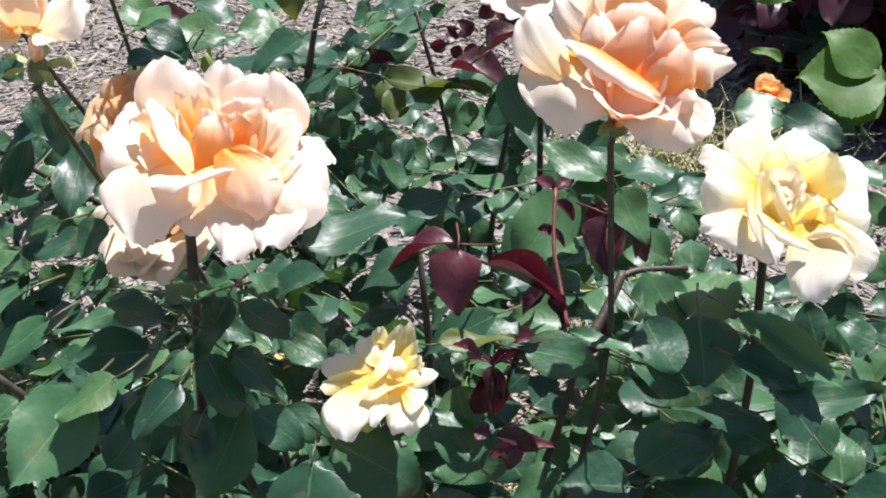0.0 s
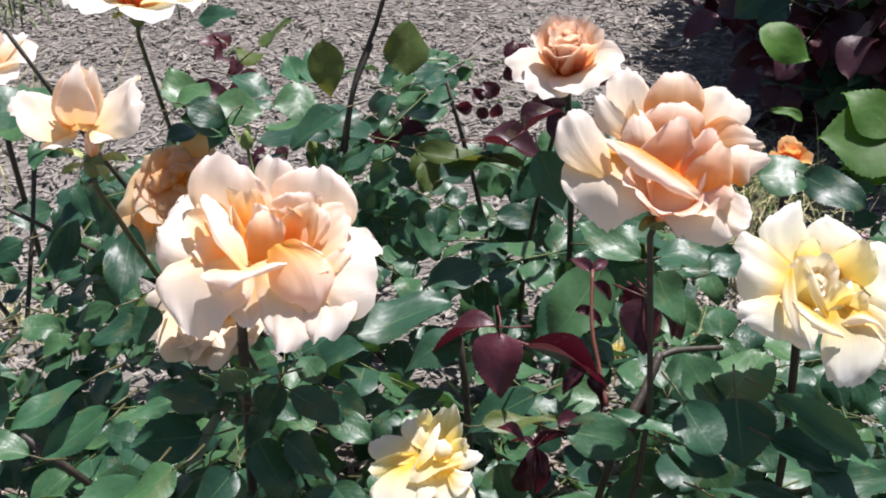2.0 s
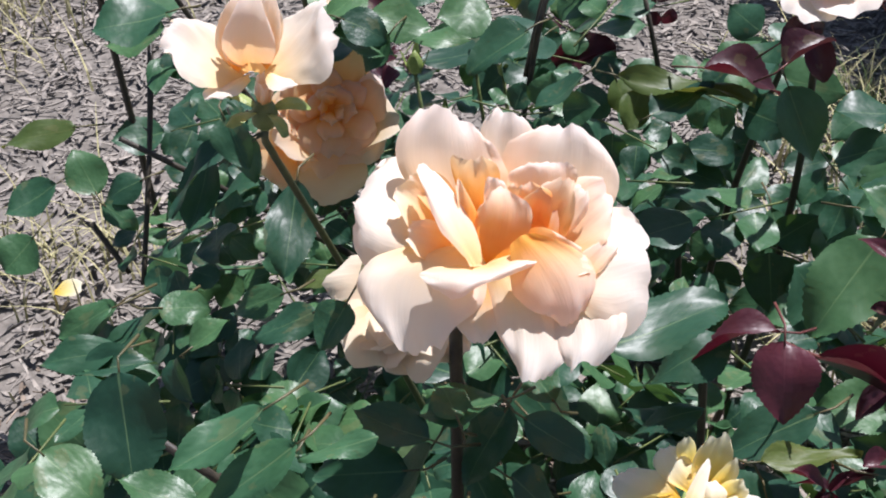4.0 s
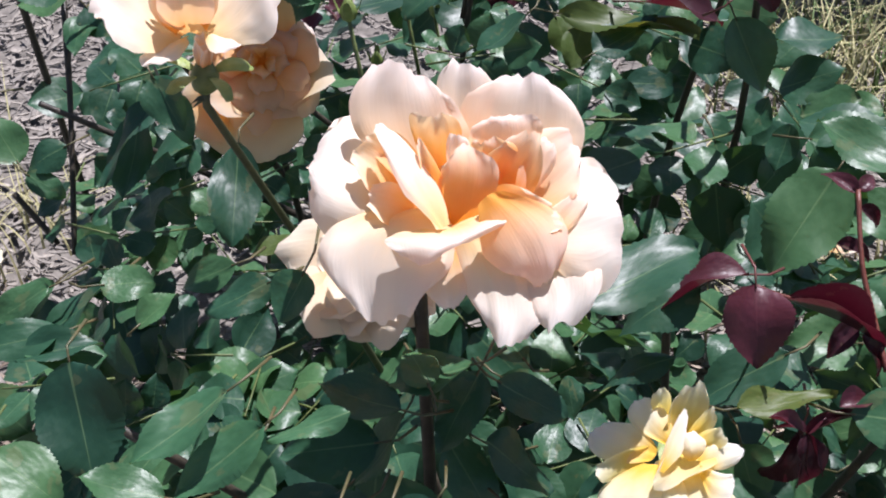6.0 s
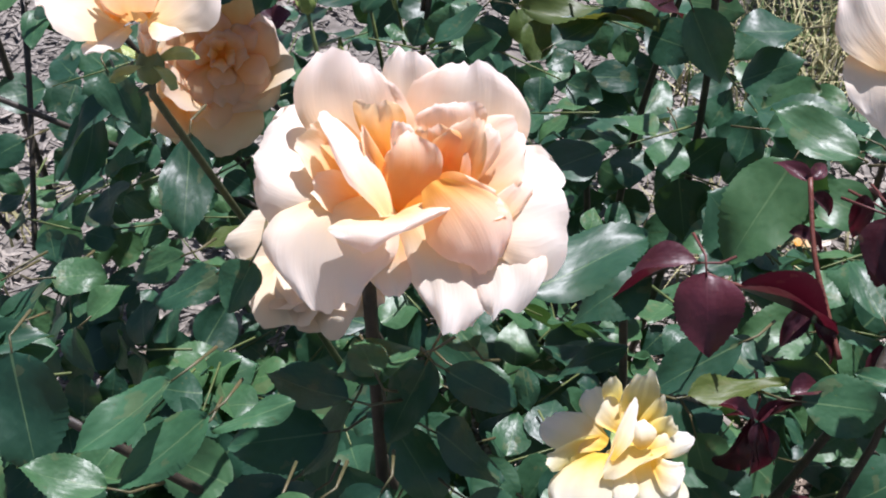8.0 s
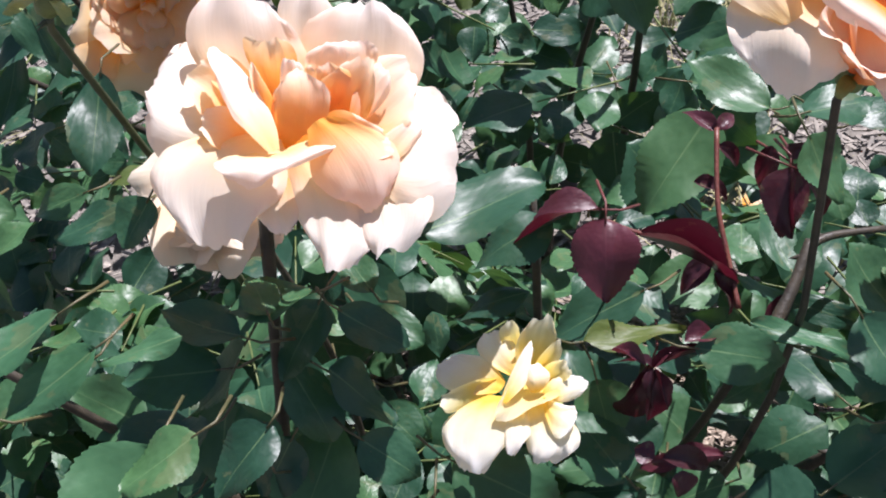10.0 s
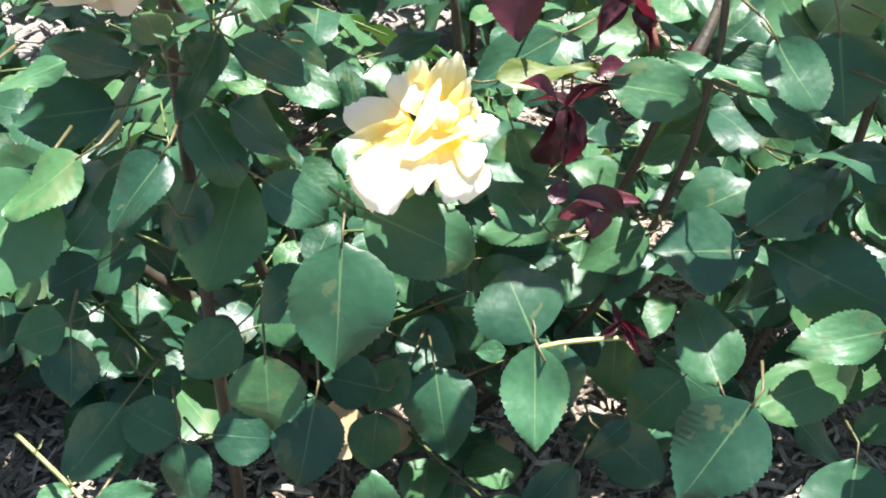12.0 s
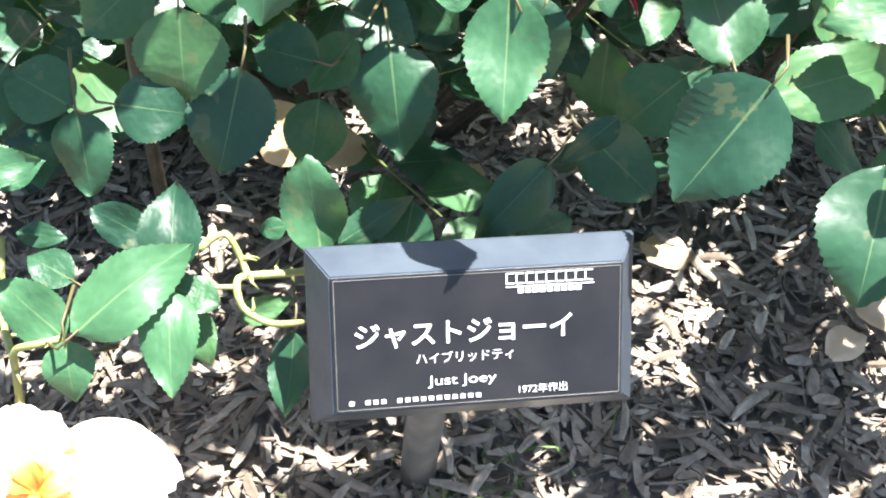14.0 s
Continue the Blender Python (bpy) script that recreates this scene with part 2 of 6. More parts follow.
def cane(parent, pts, r0, r1, mat=CANE, thorns=0, name="cane"):
    """A cane in the world's places, tapered, with thorns."""
    bm = bmesh.new()
    pts = rounded([Vector(p) for p in pts]) if name == "shoot" else [Vector(p) for p in pts]
    n = len(pts)
    rad = [(r0 + (r1 - r0) * i / (n - 1)) * random.uniform(0.93, 1.1) for i in range(n)]
    tube_into(bm, pts, rad)
    bmesh.ops.transform(bm, matrix=Matrix.Translation(-parent.location), verts=bm.verts)
    stick = part(name, bm, mat, parent)
    for _ in range(thorns):
        i = random.randrange(n - 1)
        p = pts[i].lerp(pts[i + 1], random.random())
        d = (pts[i + 1] - pts[i]).normalized()
        out = (d.orthogonal() * math.cos(random.uniform(0, 6.3)) + d.cross(d.orthogonal()) * math.sin(random.uniform(0, 6.3))).normalized()
        bm = bmesh.new()
        tube_into(bm, [p, p + out * 0.004, p + out * 0.0085 - d * 0.003], [rad[i] * 0.9, rad[i] * 0.45, 0.0002], 5)
        bmesh.ops.transform(bm, matrix=Matrix.Translation(-parent.location), verts=bm.verts)
        part("thorn", bm, mat, stick)
    return stick


def leaf_outline(s, a, b):
    """Half width of a leaflet, from its foot at 0 to its tip at 1; a and b say how blunt foot and tip are."""
    broad = a / (a + b)
    return 0.5 * (s / broad) ** a * ((1 - s) / (1 - broad)) ** b


def leaf_grid(rng, rows=12, teeth=True, young=False):
    """Rows of five places across a leaflet of length 1 along y: folded, cupped, bent, with a toothed rim."""
    fold, droop, twist, wob = rng.uniform(0.06, 0.5), rng.uniform(-0.08, 0.42), rng.uniform(-0.55, 0.55), rng.uniform(0, 6)
    if young:
        fold, droop, twist = fold + 0.45, droop + rng.uniform(0.1, 0.5), twist * 1.8
    a, b = rng.uniform(0.5, 0.78), rng.uniform(0.72, 1.15)
    grid = []
    for i in range(rows + 1):
        s = i / rows
        w = leaf_outline(min(max(s, 0.004), 0.996), a, b)
        row = []
        for k in (-1, -0.55, 0, 0.55, 1):
            x = flat = w * k
            y = s
            if teeth and abs(k) == 1 and 0 < i < rows:
                x *= 1 + (0.04 if i % 2 else -0.022) * rng.uniform(0.1, 1.4)
                y += (0.5 if i % 2 else 0.0) * rng.uniform(0.5, 1.2) / rows
            z = fold * abs(flat) - droop * s * s + 0.055 * math.sin(8 * s + wob + 1.2 * k) * abs(k) ** 1.5 + 0.03 * math.sin(4.5 * s + 2 * wob) + twist * flat * (s - 0.4) - 0.14 * abs(k) ** 3 * w
            row.append((x, y, z, 0.5 + x, s))
        grid.append(row)
    return grid


def leaf_faces(bm, grid, m, uv):
    verts = [[bm.verts.new(m @ Vector(p[:3])) for p in row] for row in grid]
    for i in range(len(grid) - 1):
        for k in range(len(grid[0]) - 1):
            f = bm.faces.new((verts[i][k], verts[i][k + 1], verts[i + 1][k + 1], verts[i + 1][k]))
            f.smooth = True
            for loop, (a, b) in zip(f.loops, ((i, k), (i, k + 1), (i + 1, k + 1), (i + 1, k))):
                loop[uv].uv = grid[a][b][3:5]


LEAF_MESH = {}
for kind, mat in LEAF_OF.items():
    LEAF_MESH[kind] = []
    for i in range(12):
        bm = bmesh.new()
        uv = bm.loops.layers.uv.new("uv")
        leaf_faces(bm, leaf_grid(random.Random(40 + i), 36, True, kind == "maroon"), Matrix(), uv)
        me = bpy.data.meshes.new("leaf")
        bm.to_mesh(me)
        bm.free()
        me.materials.append(mat)
        LEAF_MESH[kind].append(me)

FACING = Vector((0.0, -0.55, 0.83))


def leaf_matrix(base, tip, width, facing=FACING):
    base, tip = Vector(base), Vector(tip)
    y = tip - base
    n = facing - y.normalized() * facing.dot(y.normalized())
    n.normalize()
    x = y.normalized().cross(n)
    m = Matrix.Identity(4)
    length = y.length
    for i in range(3):
        m[i][0], m[i][1], m[i][2], m[i][3] = x[i] * width, y[i], n[i] * length, base[i]
    return m


def leaf(parent, base, tip, width, kind, turn=None):
    """One leaflet of its own, from its foot to its tip."""
    tilt = Vector((random.uniform(-0.3, 0.3), random.uniform(-0.25, 0.25), random.uniform(-0.1, 0.25)))
    if base[2] > 0.42:
        # the top of the bush spreads its leaves flatter, towards the sky
        tilt += Vector((random.uniform(-0.35, 0.35), random.uniform(-0.1, 0.6), 0.1))
    if turn:
        tilt = Vector(turn)
    foot, along = Vector(base), (Vector(tip) - Vector(base)).normalized()
    if width > 0.018 and parent is not far_plant:
        bm = bmesh.new()
        reach = random.uniform(0.014, 0.026)
        tube_into(bm, [foot + along * 0.003, foot - along * reach * 0.5, foot - along * reach + Vector((random.uniform(-0.006, 0.006), 0.018, -0.01))], [0.0006, 0.0008, 0.0011], 5)
        bmesh.ops.transform(bm, matrix=Matrix.Translation(-parent.location), verts=bm.verts)
        part("stalk", bm, STALK_RED if kind == "maroon" else STALK, parent)
    return child("leaf", random.choice(LEAF_MESH[kind]), parent, leaf_matrix(base, tip, width * 1.04, (FACING + tilt).normalized()))


def spray_into(bm, uv, stalks, rng, foot, way, size, facing, owner=None, kind="green"):
    """A rose leaf of five leaflets on one stalk."""
    way = Vector(way).normalized()
    side = way.cross(facing).normalized()
    up = side.cross(way)
    foot = Vector(foot)
    tube_into(stalks, [foot, foot + way * size * 0.9, foot + way * size * 1.75], [0.0011, 0.0009, 0.0007], 4)
    for at, sgn in ((0.65, -1), (0.65, 1), (1.25, -1), (1.25, 1), (1.75, 0)):
        a = foot + way * size * at
        d = (way * (1.0 if sgn == 0 else rng.uniform(0.35, 0.6)) + side * sgn * 0.85 + up * rng.uniform(-0.3, 0.15)).normalized()
        ln = size * rng.uniform(0.8, 1.15) * (1.12 if sgn == 0 else 1.0)
        n = (up + side * rng.uniform(-0.35, 0.35) + way * rng.uniform(-0.3, 0.2)).normalized()
        m = leaf_matrix(a + d * 0.006, a + d * ln, ln * rng.uniform(0.68, 0.82), n)
        if owner:
            child("leaf", rng.choice(LEAF_MESH[kind]), owner, m)
        else:
            leaf_faces(bm, leaf_grid(rng, 9, False), m, uv)


def foliage(parent, seed, count, box, size, mat, facing=(0, -0.5, 0.85), single="", name="foliage", round_top=False):
    """Many rose leaves in a box of the plan, as one part."""
    rng = random.Random(seed)
    bm, stalks = bmesh.new(), bmesh.new()
    uv = bm.loops.layers.uv.new("uv")
    (x0, x1), (y0, y1), (z0, z1) = box
    made = 0
    while made < count:
        p = Vector((rng.uniform(x0, x1), rng.uniform(y0, y1), rng.uniform(z0, z1)))
        if round_top and ((2 * p.x - x0 - x1) / (x1 - x0)) ** 4 + ((2 * p.y - y0 - y1) / (y1 - y0)) ** 4 + (p.z / z1) ** 3 > 1.1:
            continue
        a = rng.uniform(0, math.tau)
        way = Vector((math.cos(a), math.sin(a) * 0.8 - 0.2, rng.uniform(-0.45, 0.35)))
        n = Vector(facing) + Vector((rng.uniform(-0.9, 0.9), rng.uniform(-0.8, 0.8), rng.uniform(-0.3, 0.2)))
        spray_into(bm, uv, stalks, rng, p, way, size * rng.uniform(0.75, 1.2), n.normalized(), parent if single else None, single)
        made += 1
    for b in (stalks,) if single else (bm, stalks):
        bmesh.ops.transform(b, matrix=Matrix.Translation(-parent.location), verts=b.verts)
    if single:
        bm.free()
    else:
        tagged(part(name, bm, mat, parent), kind="stuff")
    tagged(part("leaf_stalk", stalks, CANE_GREEN, parent), kind="stuff")


def petal_mesh(rng, length, width, open0, open1, curl, cup, ruffle, foot, mat, nu=14, nv=14):
    """A petal that rises from foot beside the axis, opens from open0 to open1 degrees, and rolls back by curl at its rim. It leans to +x."""
    bm = bmesh.new()
    uv = bm.loops.layers.uv.new("uv")
    ph, ph2, skew, notch = rng.uniform(0, 6), rng.uniform(0, 6), rng.uniform(-0.35, 0.35), rng.uniform(0.0, 0.07)
    steps, line, r, h = 48, [], foot, 0.0
    for j in range(steps + 1):
        v = j / steps
        th = radians(open0 + (open1 - open0) * v ** 1.25 + curl * max(0.0, (v - 0.68) / 0.32) ** 2)
        line.append((r, h, th))
        r += math.sin(th) * length / steps
        h += math.cos(th) * length / steps
    rows = []
    for j in range(nv + 1):
        row = []
        for i in range(nu + 1):
            u = 2 * i / nu - 1
            # the rim is rounded, with a shallow notch and small waves
            v = j / nv * (1 - 0.3 * abs(u) ** 2.6 - notch * (1 - abs(u)) ** 2 + 0.025 * math.sin(9 * u + ph2) * j / nv)
            k = min(steps - 1, max(0, int(v * steps)))
            r, h, th = (p + (q - p) * (v * steps - k) for p, q in zip(line[k], line[k + 1]))
            half = 0.5 * width * (0.28 + 0.72 * math.sin(math.pi / 2 * min(1.0, j / nv / 0.7)) ** 1.1)
            rho = max(cup, half * 0.75)
            a = u * half / rho
            back, lat = rho * (1 - math.cos(a)), rho * math.sin(a)
            edge = max(abs(u) ** 3, max(0.0, (v - 0.5) / 0.5) ** 2)
            wav = ruffle * edge * (math.sin(5 * u + ph) * 0.9 + math.sin(11 * u + 5 * v + ph2) * 0.5) + 1.3 * ruffle * v * math.sin(2.3 * u + ph2)
            roll = radians(curl) * (0.45 + skew * u) * abs(u) ** 3 * half * v * v
            dr, dh = math.sin(th), math.cos(th)
            x = r - back * dh + wav * dh + roll * dh
            z = h + back * dr * 0.85 - wav * dr - roll * dr
            row.append((bm.verts.new((x, lat, z)), (0.5 + u / 2, max(j / nv, abs(u) ** 4 * j / nv))))
        rows.append(row)
    for a, b in zip(rows, rows[1:]):
        for i in range(nu):
            f = bm.faces.new((a[i][0], a[i + 1][0], b[i + 1][0], b[i][0]))
            f.smooth = True
            for loop, w in zip(f.loops, (a[i], a[i + 1], b[i + 1], b[i])):
                loop[uv].uv = w[1]
    me = bpy.data.meshes.new("petal")
    bm.to_mesh(me)
    bm.free()
    me.materials.append(mat)
    return me


def facing_frame(at, axis, turn=0.0):
    """A pose whose z is the axis and whose x is as near to the world's x as can be."""
    z = Vector(axis).normalized()
    x = Vector((1, 0, 0)) - z * z.x
    x.normalize()
    y = z.cross(x)
    m = Matrix((x, y, z)).transposed().to_4x4()
    return Matrix.Translation(at) @ m @ Matrix.Rotation(radians(turn), 4, "Z")


def rose(label, at, axis, rings, mat, seed, stem_to, stem_bend=(0, 0, 0), stem_mat=CANE, outer=None, heart=0.03, stem_r=(0.0042, 0.0032)):
    """A rose: petals in rings round the axis, hips and sepals under them, and its own stem down to stem_to.
    at is the foot of the petals. A ring: azimuths, length, width, open0, open1, curl, cup, ruffle, foot."""
    rng = random.Random(seed)
    at = Vector(at)
    top = tagged(thing("rose", label, "rose", stem_to, "roses"), "")
    frame_m = facing_frame(at, axis)
    z = Vector(axis).normalized()
    bm = bmesh.new()
    tube_into(bm, [at - z * 0.016, at - z * 0.012, at - z * 0.004, at + z * 0.003], [0.004, 0.0075, 0.008, 0.005], 10)
    hip = part("hip", bm, CANE_GREEN, top)
    hip.matrix_basis = Matrix.Translation(-top.location)
    for k in range(5):
        me = petal_mesh(rng, 0.026, 0.0085, 60, 120 + rng.uniform(-15, 25), 40, 0.02, 0.001, 0.005, GREEN_BUD, 4, 7)
        me.name = "sepal"
        child("sepal", me, top, frame_m @ Matrix.Translation((0, 0, -0.003)) @ Matrix.Rotation(radians(72 * k + 20), 4, "Z"))
    for azimuths, length, width, o0, o1, curl, cup, ruffle, foot in rings:
        for az in azimuths if isinstance(azimuths, tuple) else (azimuths,):
            me = petal_mesh(rng, length * rng.uniform(0.93, 1.08), width * rng.uniform(0.92, 1.1), o0 + rng.uniform(-5, 5), o1 + rng.uniform(-9, 9),
                            curl * rng.uniform(0.6, 1.35), cup, ruffle, foot, outer if outer and o1 > 58 and length > 0.05 else mat)
            m = frame_m @ Matrix.Rotation(radians(az + rng.uniform(-5, 5)), 4, "Z") @ pose(0, 0, 0, rng.uniform(-7, 7), rng.uniform(-4, 4), 0)
            child("petal", me, top, m)
    for k in range(4):
        me = petal_mesh(rng, heart * rng.uniform(0.85, 1.1), heart * 0.75, 2, rng.uniform(0, 10), 25, heart * 0.24, 0.001, heart * 0.1, mat, 8, 8)
        child("petal", me, top, frame_m @ Matrix.Rotation(radians(95 * k + rng.uniform(-15, 15)), 4, "Z"))
    stem_top = at - z * 0.014
    pts = bent(stem_top, stem_to, stem_bend, 9)
    pts[1] = stem_top - z * 0.012
    cane(top, pts[::-1], stem_r[0], stem_r[1], stem_mat, 5, "stem")
    return top


def spread_frame(at, right, up):
    x, y = Vector(right).normalized(), Vector(up).normalized()
    return Matrix.Translation(at) @ Matrix((x, y, x.cross(y))).transposed().to_4x4()


petal_rng = random.Random(77)


def spread_petal(top, frame_m, foot, mid, tip, width, face, cup, curl, fold, mat, point=0.0, nu=18, nv=18):
    """One large petal of a bloom, in millimetres of the bloom's frame: its spine runs foot, mid, tip; its inner side looks along face."""
    rng = petal_rng
    foot, mid, tip, face = Vector(foot) / 1000, Vector(mid) / 1000, Vector(tip) / 1000, Vector(face).normalized()
    bend = mid * 2 - (foot + tip) * 0.5
    width /= 1000
    ph, ph2, ph3, notch, lean = rng.uniform(0, 6), rng.uniform(0, 6), rng.uniform(0, 6), rng.uniform(0.0, 0.07), rng.uniform(-0.06, 0.06)
    ruffle = 0.042 * width + 0.0012
    bm = bmesh.new()
    uv = bm.loops.layers.uv.new("uv")
    rows = []
    for j in range(nv + 1):
        row = []
        for i in range(nu + 1):
            u, q = 2 * i / nu - 1, j / nv
            v = q * (1 - 0.24 * abs(u) ** 3.2 + lean * u * q - notch * max(0.0, 1 - 3 * abs(u - lean)) * q + 0.022 * q * math.sin(8 * u + ph2) + 0.012 * q * math.sin(19 * u + ph3))
            p = foot * (1 - v) ** 2 + bend * 2 * v * (1 - v) + tip * v * v
            along = ((bend - foot) * (1 - v) + (tip - bend) * v).normalized()
            side = along.cross(face).normalized()
            out = side.cross(along)
            half = 0.5 * width * (0.34 + 0.66 * math.sin(math.pi / 2 * min(1.0, q / 0.6))) * (1 - 0.22 * max(0.0, (q - 0.7) / 0.3) ** 2) * (1 - point * max(0.0, (q - 0.4) / 0.6) ** 1.5)
            edge = max(abs(u) ** 3, max(0.0, (v - 0.45) / 0.55) ** 2)
            lift = cup * half * u * u + fold * half * (0.5 - abs(u)) * v
            lift -= curl * width * (max(0.0, (q - 0.72) / 0.28) ** 2 + 0.5 * abs(u) ** 4 * q)
            lift += ruffle * edge * (math.sin(4.6 * u + ph) + 0.5 * math.sin(10 * u + 4 * v + ph2)) + 0.8 * ruffle * v * math.sin(2.2 * u + 3 * v + ph3) - 0.9 * ruffle * v * abs(math.sin(2.6 * u + 1.5 * v + ph))
            row.append((bm.verts.new(p + side * (half * u) + out * lift), (0.5 + u / 2, max(q, abs(u) ** 4 * q))))
        rows.append(row)
    for a, b in zip(rows, rows[1:]):
        for i in range(nu):
            f = bm.faces.new((a[i][0], a[i + 1][0], b[i + 1][0], b[i][0]))
            f.smooth = True
            for loop, w in zip(f.loops, (a[i], a[i + 1], b[i + 1], b[i])):
                loop[uv].uv = w[1]
    me = bpy.data.meshes.new("petal")
    bm.to_mesh(me)
    bm.free()
    me.materials.append(mat)
    child("petal", me, top, frame_m)


def blade_petal(top, frame_m, foot, left, mid, right, tip, mat, curl=1.0, taper=0.0, nu=18, nv=18):
    """A broad petal in millimetres of the bloom's frame: its spine runs foot, mid, tip, its sides reach left and right; the rim rolls back and ripples."""
    rng = petal_rng
    foot, left, mid, right, tip = (Vector(p) for p in (foot, left, mid, right, tip))
    bend = mid * 2 - (foot + tip) * 0.5
    across, bow = (right - left) * 0.5, (left + right) * 0.5 - mid
    out = across.cross(tip - foot).normalized()
    size = min(across.length * 2, 1.6 * (tip - foot).length + 8)
    s, ph, lean, point = rng.uniform(0, 50), rng.uniform(0, 6), rng.uniform(-0.1, 0.1), taper or rng.uniform(0.4, 0.65)
    bm = bmesh.new()
    uv = bm.loops.layers.uv.new("uv")
    rows = []
    for j in range(nv + 1):
        row = []
        for i in range(nu + 1):
            u, q = 2 * i / nu - 1, j / nv
            v = q * (1 - 0.24 * abs(u) ** 2.6 + lean * u * q + 0.07 * q * noise.noise((2.2 * u, s, 0)) + 0.05 * q * noise.noise((7 * u, s, 4)))
            w = (0.34 + 0.66 * math.sin(math.pi / 2 * min(1.0, q / 0.58))) * (1 - point * max(0.0, (q - 0.55) / 0.45) ** 2.4) ** 0.5
            w *= 1 + 0.06 * noise.noise((3.0 * q, s, 9 if u > 0 else 13))
            p = foot * (1 - v) ** 2 + bend * 2 * v * (1 - v) + tip * v * v + (across * u + bow * u * u) * w
            edge = max(abs(u) ** 3 * min(1.0, 2 * q), max(0.0, (q - 0.6) / 0.4) ** 2)
            lift = -0.1 * size * curl * edge ** 2.2
            lift += 0.075 * size * noise.noise((1.3 * u + s, 1.5 * v, 2)) - 0.04 * size * v * abs(noise.noise((2.4 * u + s, 0.8 * v, 6))) + 0.065 * size * edge * math.sin(4.4 * u + 2.5 * v + ph)
            lift += 0.028 * size * v * noise.noise((5.5 * u, 1.6 * v, s)) + 0.05 * size * edge * noise.noise((8 * u, 8 * v, s))
            row.append((bm.verts.new((p + out * lift) / 1000), (0.5 + u / 2, max(q, abs(u) ** 4 * q))))
        rows.append(row)
    for a, b in zip(rows, rows[1:]):
        for i in range(nu):
            f = bm.faces.new((a[i][0], a[i + 1][0], b[i + 1][0], b[i][0]))
            f.smooth = True
            for loop, c in zip(f.loops, (a[i], a[i + 1], b[i + 1], b[i])):
                loop[uv].uv = c[1]
    me = bpy.data.meshes.new("petal")
    bm.to_mesh(me)
    bm.free()
    me.materials.append(mat)
    child("petal", me, top, frame_m)


# ---- ground ----
bm = bmesh.new()
half, n = 60.0, 80
cells = [[None] * (n + 1) for _ in range(n + 1)]
for i in range(n + 1):
    for j in range(n + 1):
        u, v = 2 * i / n - 1, 2 * j / n - 1
        x, y = half * u * abs(u) ** 2.2 + 0.1, half * v * abs(v) ** 2.2 + 0.9
        z = 0.014 * noise.noise((x * 4, y * 4, 0)) + 0.006 * noise.noise((x * 13, y * 13, 3))
        cells[i][j] = bm.verts.new((x, y, z - 0.006))
for i in range(n):
    for j in range(n):
        bm.faces.new((cells[i][j], cells[i + 1][j], cells[i + 1][j + 1], cells[i][j + 1]))
ground = tagged(part("ground", bm, SOIL), "grey-brown garden bed soil under shredded bark", "ground", kind="structure")


def chips(name, label, seed, count, xs, ys, size, lift, mat, tip=22):
    """Shredded bark: thin bent slivers that lie at all angles."""
    rng = random.Random(seed)
    verts, faces = [], []
    for _ in range(count):
        x, y = rng.uniform(*xs) + rng.gauss(0, 0.06), rng.uniform(*ys) + rng.gauss(0, 0.06)
        ln, w, t = size * rng.uniform(0.3, 1.0) ** 1.4 * 1.7, size * rng.uniform(0.08, 0.4) ** 1.15, size * rng.uniform(0.03, 0.09)
        m = pose(x, y, lift * rng.random() ** 1.5 + 0.002, rng.uniform(-tip, tip), rng.uniform(-tip, tip), rng.uniform(0, 360))
        bow = rng.uniform(-0.07, 0.07) * ln
        k = len(verts)
        for sx, cut in ((-0.5, rng.uniform(0.2, 0.9)), (0.0, 1.0), (0.5, rng.uniform(0.15, 0.9))):
            off = bow * (1 - abs(sx) * 2)
            for sy, sz in ((-0.5, 0), (0.5, 0), (0.5, 1), (-0.5, 1)):
                verts.append(m @ Vector((sx * ln, sy * w * cut + off, sz * t)))
        for a in (k, k + 4):
            for q in range(4):
                faces.append((a + q, a + (q + 1) % 4, a + 4 + (q + 1) % 4, a + 4 + q))
        faces.append((k + 3, k + 2, k + 1, k))
        faces.append((k + 8, k + 9, k + 10, k + 11))
    me = bpy.data.meshes.new(name)
    me.from_pydata(verts, [], faces)
    me.materials.append(mat)
    return tagged(new(name, me), label, "mulch", kind="stuff")


chips("bark_mulch", "grey-brown shredded bark mulch covering the bed", 11, 36000, (-0.6, 0.85), (0.25, 1.25), 0.018, 0.006, CHIP, 7)
chips("bark_mulch", "paler, greyer shredded bark mulch behind the roses", 12, 36000, (-1.9, 1.4), (1.2, 3.4), 0.025, 0.007, CHIP_PALE, 8)
chips("fallen_pink_petals", "scattered pink petals on the mulch", 13, 170, (0.62, 0.95), (1.82, 2.1), 0.02, 0.012, PINK, 25)

# ---- rose bushes ----
front_bush = thing("rose_bush", "dense rose bush with glossy dark green leaves", "rose bush", (0.05, 0.86, 0), "rose bushes")
back_bush = thing("rose_bush", "sparser rose bush with dark green and reddish leaves", "rose bush", (0.1, 1.3, 0), "rose bushes")
far_plant = thing("broad_leaf_shrub", "low shrub with bright lime green leaves", "shrub", (0.75, 1.62, 0))

